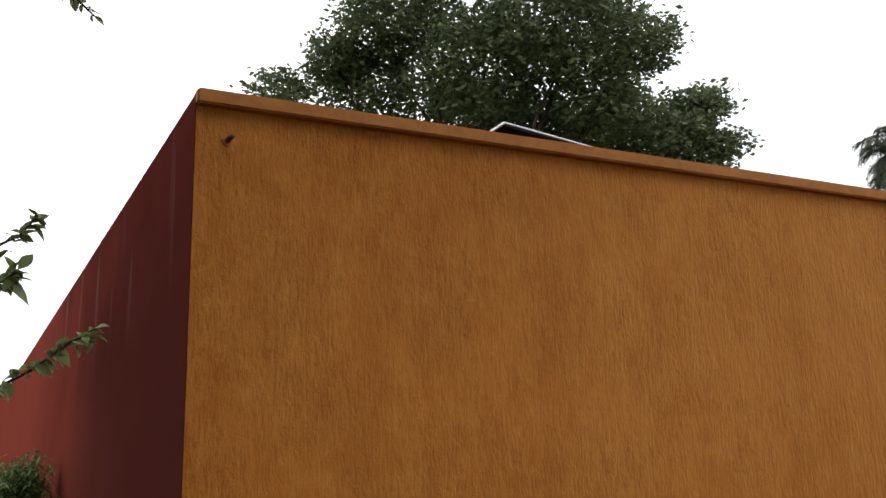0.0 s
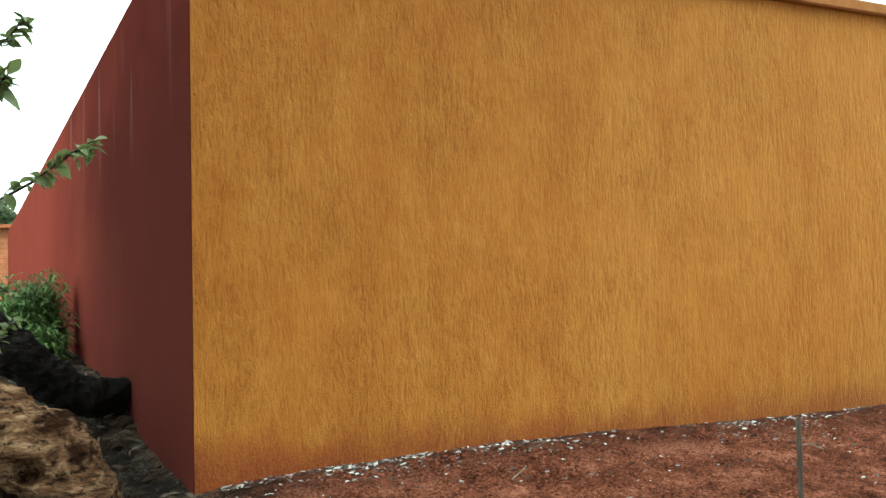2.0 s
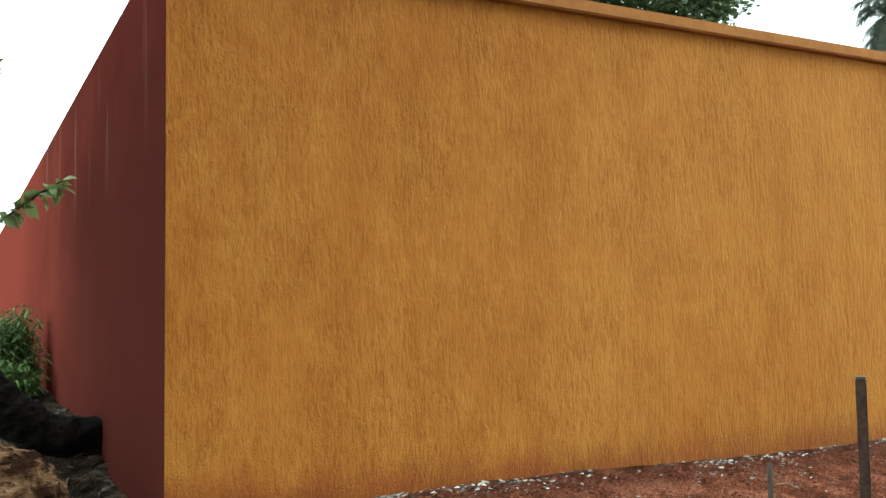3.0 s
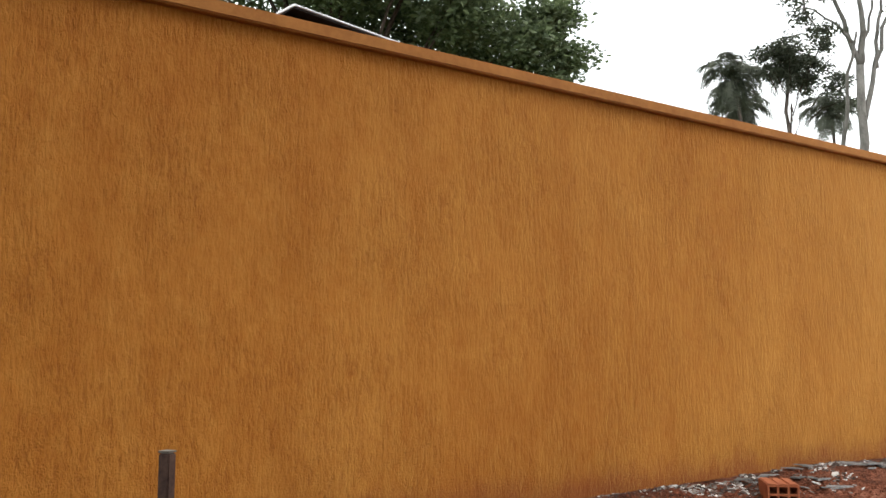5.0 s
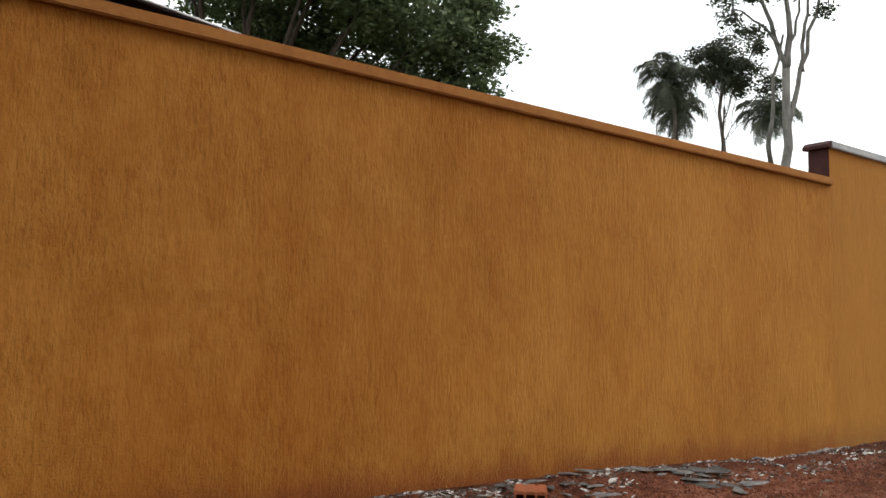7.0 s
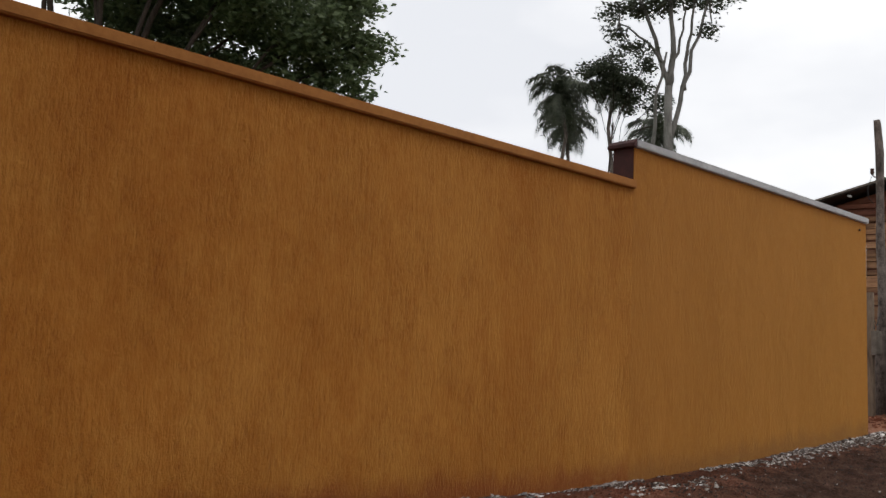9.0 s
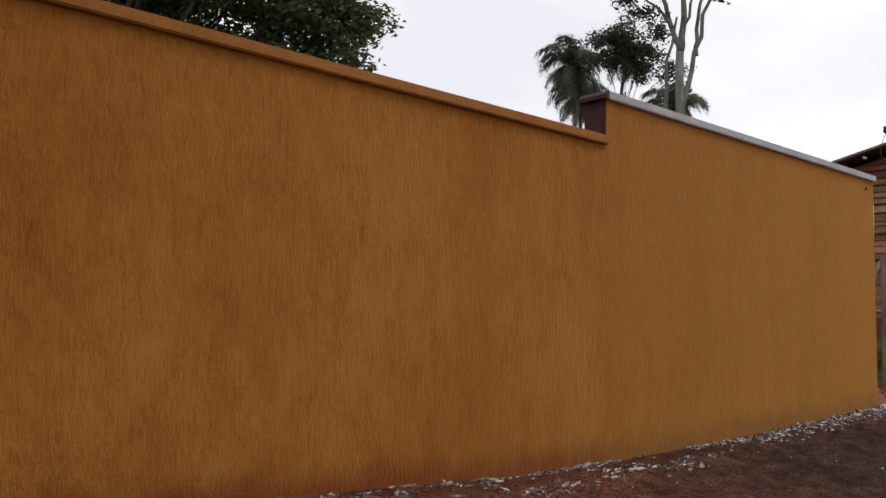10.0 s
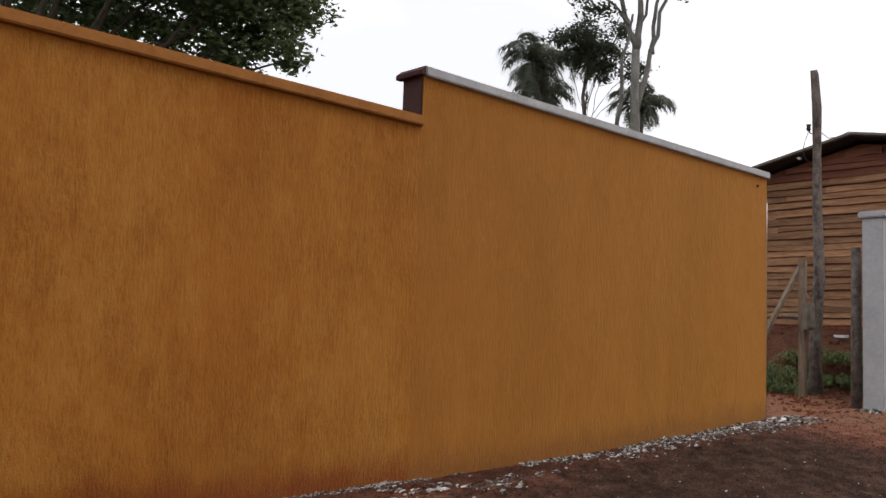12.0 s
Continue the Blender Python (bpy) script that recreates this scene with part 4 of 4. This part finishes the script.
def blade_tuft(count, spread_x, spread_y, height, seed, width=0.035):
    r = np.random.default_rng(seed)
    s = Shape()
    for _ in range(count):
        x, y = r.uniform(-spread_x, spread_x), r.uniform(-spread_y, spread_y)
        h = height * r.uniform(0.35, 1.0) * (1 - 0.35 * (abs(x) / spread_x) ** 2)
        an, lean = r.uniform(0, 6.28), r.uniform(0.05, 0.3)
        stem = [Vector((x + lean * h * math.cos(an) * t * t, y + lean * h * math.sin(an) * t * t, h * t)) for t in (0, 0.5, 1)]
        s.tube(stem, [0.005, 0.004, 0.002], 4)
        for i in range(9):
            t = r.uniform(0.2, 1.0)
            p = stem[0].lerp(stem[1], t * 2) if t < 0.5 else stem[1].lerp(stem[2], t * 2 - 1)
            b2, ln = r.uniform(0, 6.28), r.uniform(0.09, 0.2)
            d = Vector((math.cos(b2), math.sin(b2), r.uniform(0.1, 0.9))).normalized()
            w = d.cross(Vector((0, 0, 1))).normalized() * width * 0.5
            m = p + d * ln * 0.5
            tip = p + d * ln - Vector((0, 0, ln * 0.45))
            s.add([p, m - w, tip, m + w], [(0, 1, 2, 3)])
    return s


rb = np.random.default_rng(62)
for k in range(26):
    ox, oy = rb.uniform(-0.3, 0.19), rb.uniform(-0.3, 0.3)
    sh = blade_tuft(26, 0.09, 0.12, (BC[2] - 0.1) * rb.uniform(0.8, 1.12) * (1 - 0.7 * max(-ox - 0.05, 0)), 161 + k, 0.026)
    sh.v = [(x + ox, y + oy, z) for x, y, z in sh.v]
    part("leafy_shoot", sh, M_LEAF_BUSH, bush)
for k in range(9):
    sh = blade_tuft(22, 0.08, 0.1, 0.34, 211 + k, 0.024)
    ox, oy = rb.uniform(-0.25, 0.2), rb.uniform(-0.75, -0.3)
    sh.v = [(x + ox, y + oy, z) for x, y, z in sh.v]
    part("leafy_shoot", sh, M_LEAF_BUSH, bush)

SAP = (-1.55, -1.75)
sap = thing("sapling", "young tree with long glossy green leaves on thin branches", "sapling", (SAP[0], SAP[1], 0.0))
so = Vector((SAP[0], SAP[1], 0))
part("trunk", Shape().tube([(0, 0, -0.5), (0.02, 0.02, 0.5), (-0.03, 0.05, 1.4), (0.0, 0.1, 2.4)], [0.045, 0.04, 0.03, 0.012], 9, 0.08), M_BARK, sap, smooth=True)


def leaf_mesh(ln, wd, curl):
    s = Shape()
    rows = [(0.0, 0.04), (0.15, 0.55), (0.35, 0.95), (0.55, 1.0), (0.78, 0.62), (1.0, 0.02)]
    for t, w in rows:
        zc = -curl * t * t * ln
        s.v += [(t * ln, -w * wd / 2, zc + 0.12 * w * wd), (t * ln, 0, zc), (t * ln, w * wd / 2, zc + 0.12 * w * wd)]
    s.f = [(3 * i + j, 3 * i + j + 1, 3 * i + j + 4, 3 * i + j + 3) for i in range(5) for j in range(2)]
    return s.mesh("leaf", M_LEAF_NEAR, True)


LEAVES = [leaf_mesh(0.075, 0.036, 0.25), leaf_mesh(0.06, 0.034, 0.5), leaf_mesh(0.085, 0.042, 0.4)]


def leafy(stem, root, count, seed, big=1.0):
    r = np.random.default_rng(seed)
    pts_ = [Vector(p) - so for p in stem]
    full = branch_path(root, pts_[0], (0, 0, 0.05), r, 4)[:-1] + pts_
    twig = part("branch", Shape().tube(full, list(np.linspace(0.006, 0.0018, len(full))), 6, 0.05), M_BARK, sap, smooth=True)
    for i in range(count):
        u = (0.12 + 0.88 * (i + 0.5) / count) * (len(pts_) - 1)
        k = min(int(u), len(pts_) - 2)
        p, d = pts_[k].lerp(pts_[k + 1], u - k), (pts_[k + 1] - pts_[k]).normalized()
        q = (d * 0.35 + Vector(r.normal(size=3)) * 0.7 + Vector((0, 0, -0.1))).normalized()
        ob = part("leaf", LEAVES[int(r.integers(3))], None, twig)
        ob.matrix_local = Matrix.Translation(p) @ q.to_track_quat("X", "Z").to_matrix().to_4x4() @ pose(0, 0, 0, r.uniform(-50, 50)) @ Matrix.Scale(big * r.uniform(0.6, 1.1), 4)
    end_d = (pts_[-1] - pts_[-2]).normalized()
    for i in range(15):
        q = (end_d * 0.7 + Vector(r.normal(size=3)) * 0.55).normalized()
        ob = part("leaf", LEAVES[int(r.integers(3))], None, twig)
        ob.matrix_local = Matrix.Translation(pts_[-1] - end_d * 0.02 * i) @ q.to_track_quat("X", "Z").to_matrix().to_4x4() @ pose(0, 0, 0, r.uniform(-50, 50)) @ Matrix.Scale(big * r.uniform(0.7, 1.15), 4)


leafy([(-0.78, -1.26, 0.98), (-0.68, -1.31, 1.04), (-0.61, -1.35, 1.08), (-0.56, -1.38, 1.12), (-0.52, -1.4, 1.15), (-0.48, -1.42, 1.175)], (0.0, 0.05, 0.9), 36, 71, 0.66)
leafy([(-0.78, -1.82, 1.88), (-0.67, -1.86, 1.82), (-0.6, -1.89, 1.78), (-0.56, -1.9, 1.74)], (0, 0.08, 1.9), 16, 76, 0.42)
leafy([(-0.83, -1.69, 1.23), (-0.73, -1.74, 1.27), (-0.66, -1.77, 1.31), (-0.63, -1.79, 1.35)], (0, 0.05, 1.3), 46, 72, 0.5)
leafy([(-0.82, -1.8, 1.12), (-0.75, -1.84, 1.17), (-0.68, -1.87, 1.2), (-0.66, -1.88, 1.22)], (0, 0.05, 1.1), 34, 73, 0.5)
leafy([(-0.81, -1.34, 0.57), (-0.72, -1.39, 0.67), (-0.67, -1.42, 0.73), (-0.65, -1.43, 0.77)], (0, 0, 0.1), 40, 74, 0.32)
leafy([(-0.81, -1.35, 0.78), (-0.73, -1.39, 0.82), (-0.68, -1.42, 0.84), (-0.65, -1.43, 0.82)], (0, 0, 0.5), 32, 75, 0.32)

ob = part("leaf", LEAVES[2], None, sap)
ob.matrix_local = Matrix.Translation(Vector((-0.7, -1.85, 1.21)) - so) @ pose(0, 0, 0, 20, 20, -30) @ Matrix.Scale(0.95, 4)
rt = np.random.default_rng(66)
for i in range(14):
    x, y = rt.uniform(-1.2, -0.1), rt.uniform(0.5, 2.2)
    a, ln = rt.uniform(0, 6.28), rt.uniform(0.08, 0.28)
    tw = thing("fallen_twig", "thin pale fallen twig on dark leaf mould", "twig", (x, y, ground_z(x, y) + 0.012), "fallen twigs")
    part("shaft", Shape().tube([(0, 0, 0), (ln * 0.5 * math.cos(a), ln * 0.5 * math.sin(a), 0.02), (ln * math.cos(a + 0.2), ln * math.sin(a + 0.2), 0.01)], [0.006, 0.005, 0.003], 5, 0.1, rt), M_BATTEN, tw)
for x, y, a, ln in ((1.2, -0.42, 0.5, 0.2), (2.9, -0.5, 2.4, 0.12), (6.9, -0.9, 0.3, 0.16)):
    tw = thing("dry_twig", "dry pale twig lying on red earth", "twig", (x, y, ground_z(x, y) + 0.01), "fallen twigs")
    part("shaft", Shape().tube([(0, 0, 0), (ln * 0.5 * math.cos(a), ln * 0.5 * math.sin(a), 0.025), (ln * math.cos(a + 0.2), ln * math.sin(a + 0.2), 0.02)], [0.004, 0.004, 0.002], 5, 0.1, rt), M_BATTEN, tw)

M_DRY = leaf_mat("dry_grass_blades", (0.1, 0.1, 0.045), (0.36, 0.34, 0.19), 0.3, 0.7)
for i, (x, y, h) in enumerate([(-0.98, 5.7, 0.62), (-1.15, 5.2, 0.5)]):
    gr = thing("dry_grass_tuft", "pale half-dry tall grass beside the green bush", "grass", (x, y, ground_z(x, y) - 0.02), "dry grass tufts")
    part("blades", blade_tuft(60, 0.2, 0.25, h, 180 + i, 0.014), M_DRY, gr)

# ---- weeds by the bank ----
for i, (x, y, h) in enumerate([(18.8, 2.7, 0.34), (18.4, 2.3, 0.26), (19.4, 1.9, 0.24), (19.0, 1.3, 0.2), (18.3, 3.2, 0.32)]):
    wd = thing("weed_clump", "low green weeds on the earth bank", "weeds", (x, y, ground_z(x, y) - 0.03), "weeds on the bank")
    part("foliage", blade_tuft(210, 0.55, 0.7, h, 80 + i, 0.02), M_WEED, wd)


# ---- rubble ----
def flakes(count, place, size, seed, thick=0.25):
    """Irregular angular fragments, joined, lying on the ground."""
    r = np.random.default_rng(seed)
    s = Shape()
    for _ in range(count):
        x, y = place(r)
        sz = size * r.uniform(0.35, 1.0) ** 1.5 * 1.3
        n, a0 = int(r.integers(3, 6)), r.uniform(0, 6.28)
        z = ground_z(x, y)
        k_ = 0.28 if thick > 0.1 else 0.03
        tl = Vector((r.normal() * k_, r.normal() * k_, 1)).normalized()
        sx = tl.cross(Vector((0, 1, 0))).normalized()
        sy = tl.cross(sx)
        ring, wide = [], r.uniform(0.9, 2.0)
        for k in range(n):
            an, rr = a0 + 6.283 * k / n, sz * r.uniform(0.35, 1.0) * 0.6
            ring.append(sx * math.cos(an) * rr * wide + sy * math.sin(an) * rr * 0.8)
        c = Vector((x, y, z + sz * thick * 0.25))
        up = tl * sz * thick * 0.5
        s.add([c + q * 1.05 - up for q in ring] + [c + q * 0.9 + up for q in ring], [tuple(range(n, 2 * n))] + [(k, (k + 1) % n, n + (k + 1) % n, n + k) for k in range(n)])
    return s


def along(x0, x1, y0, y1, lean=2.6, gaps=-1.0, shift=0.0):
    """A place drawn near the wall foot, in drifts where noise passes gaps."""

    def place(r):
        while True:
            x, y = r.uniform(x0, x1), -(y0 + (y1 - y0) * r.beta(1.0, lean))
            if noise.noise((x * 1.6, y * 4.0, 7.0 + shift)) + 0.5 * noise.noise((x * 5, y * 8, 3.0 + shift)) > gaps:
                return x, y

    return place


solid("plaster_chips", flakes(900, along(0.0, 5.0, 0.004, 0.7, 2.6, -0.1), 0.021, 91, 0.2), M_CHIP, "pale plaster and mortar chips strewn along the wall foot", "rubble", "stuff")
solid("broken_mortar", flakes(1700, along(4.2, 9.5, 0.004, 0.6, 3.2, 0.05), 0.042, 97, 0.16), M_CHIP, "flat grey and white mortar fragments along the wall foot", "rubble", "stuff")
solid("mortar_rubble", flakes(4200, along(8.5, 13.7, 0.004, 0.45, 3.2, -0.1), 0.033, 92, 0.2), M_CHIP, "pale grey mortar rubble heaped along the wall foot", "rubble", "stuff")
solid("gate_rubble", flakes(1000, along(12.6, 14.1, -0.05, 0.45, 1.6), 0.05, 98, 0.22), M_CHIP, "pale rubble heaped at the wall's corner by the gate", "rubble", "stuff")
solid("pillar_rubble", flakes(300, along(15.3, 16.8, 0.15, 0.75, 1.8), 0.07, 99, 0.3), M_CHIP, "grey rubble at the foot of the white pillar", "rubble", "stuff")
solid("bank_rubble", flakes(1300, along(14.3, 20.6, -3.4, 0.2, 1.0, -0.1), 0.06, 131, 0.4), M_CLOD, "clods of red earth and broken brick on the bank", "rubble", "stuff")
solid("corner_chips", flakes(320, along(0.05, 3.0, 0.003, 0.3, 3.4, 0.1, 9.1), 0.019, 132, 0.2), M_CHIP, "small white plaster chips along the wall foot", "rubble", "stuff")
solid("foot_chips", flakes(1100, along(0.1, 9.0, 0.0, 0.09, 1.3, 0.0, 5.3), 0.017, 133, 0.2), M_CHIP, "white paint and plaster flakes on the wall foot", "rubble", "stuff")
solid("drive_chips", flakes(520, along(8.2, 14.6, 0.1, 2.6, 1.3), 0.018, 134, 0.3), M_CHIP, "pale chips strewn over the gravel drive", "rubble", "stuff")
solid("scattered_chips", flakes(260, along(0.2, 9.0, 0.1, 2.2), 0.022, 93, 0.3), M_CHIP, "small pale chips scattered over the red earth", "rubble", "stuff")
solid("earth_clods", flakes(20000, along(0.3, 8.8, 0.1, 2.6, 1.3, -0.35), 0.017, 94, 0.55), M_CLOD, "small clods of red earth", "earth clods", "stuff")
solid("gravel", flakes(6000, along(8.0, 15.4, 0.02, 4.2, 1.6), 0.02, 95, 0.5), M_STONE, "dark loose gravel on the drive", "gravel", "stuff")
r = np.random.default_rng(96)
SL = [flakes(1, lambda q: (0.0, 0.0), s, 100 + i, 0.055) for i, s in enumerate((0.2, 0.24, 0.16, 0.26))]
SLM = []
for s in SL:
    z0 = sum(v[2] for v in s.v) / len(s.v)
    s.v = [(x, y, z - z0) for x, y, z in s.v]
    SLM.append(s.mesh("mortar_slab", M_SLAB))
for i in range(60):
    x = (5.2, 6.4, 7.1, 7.6)[i % 4] + r.normal() * 0.35
    y = -(0.05 + 0.75 * r.beta(1.0, 2.4))
    ob = new("mortar_slab", SLM[i % 4])
    ob.matrix_world = pose(x, y, ground_z(x, y) + 0.012, r.uniform(-6, 6), r.uniform(-6, 6), r.uniform(0, 360)) @ Matrix.Scale(r.uniform(0.2, 0.8), 4)
    tagged(ob, "flat broken slab of grey mortar on the earth", "rubble", "broken mortar slabs")
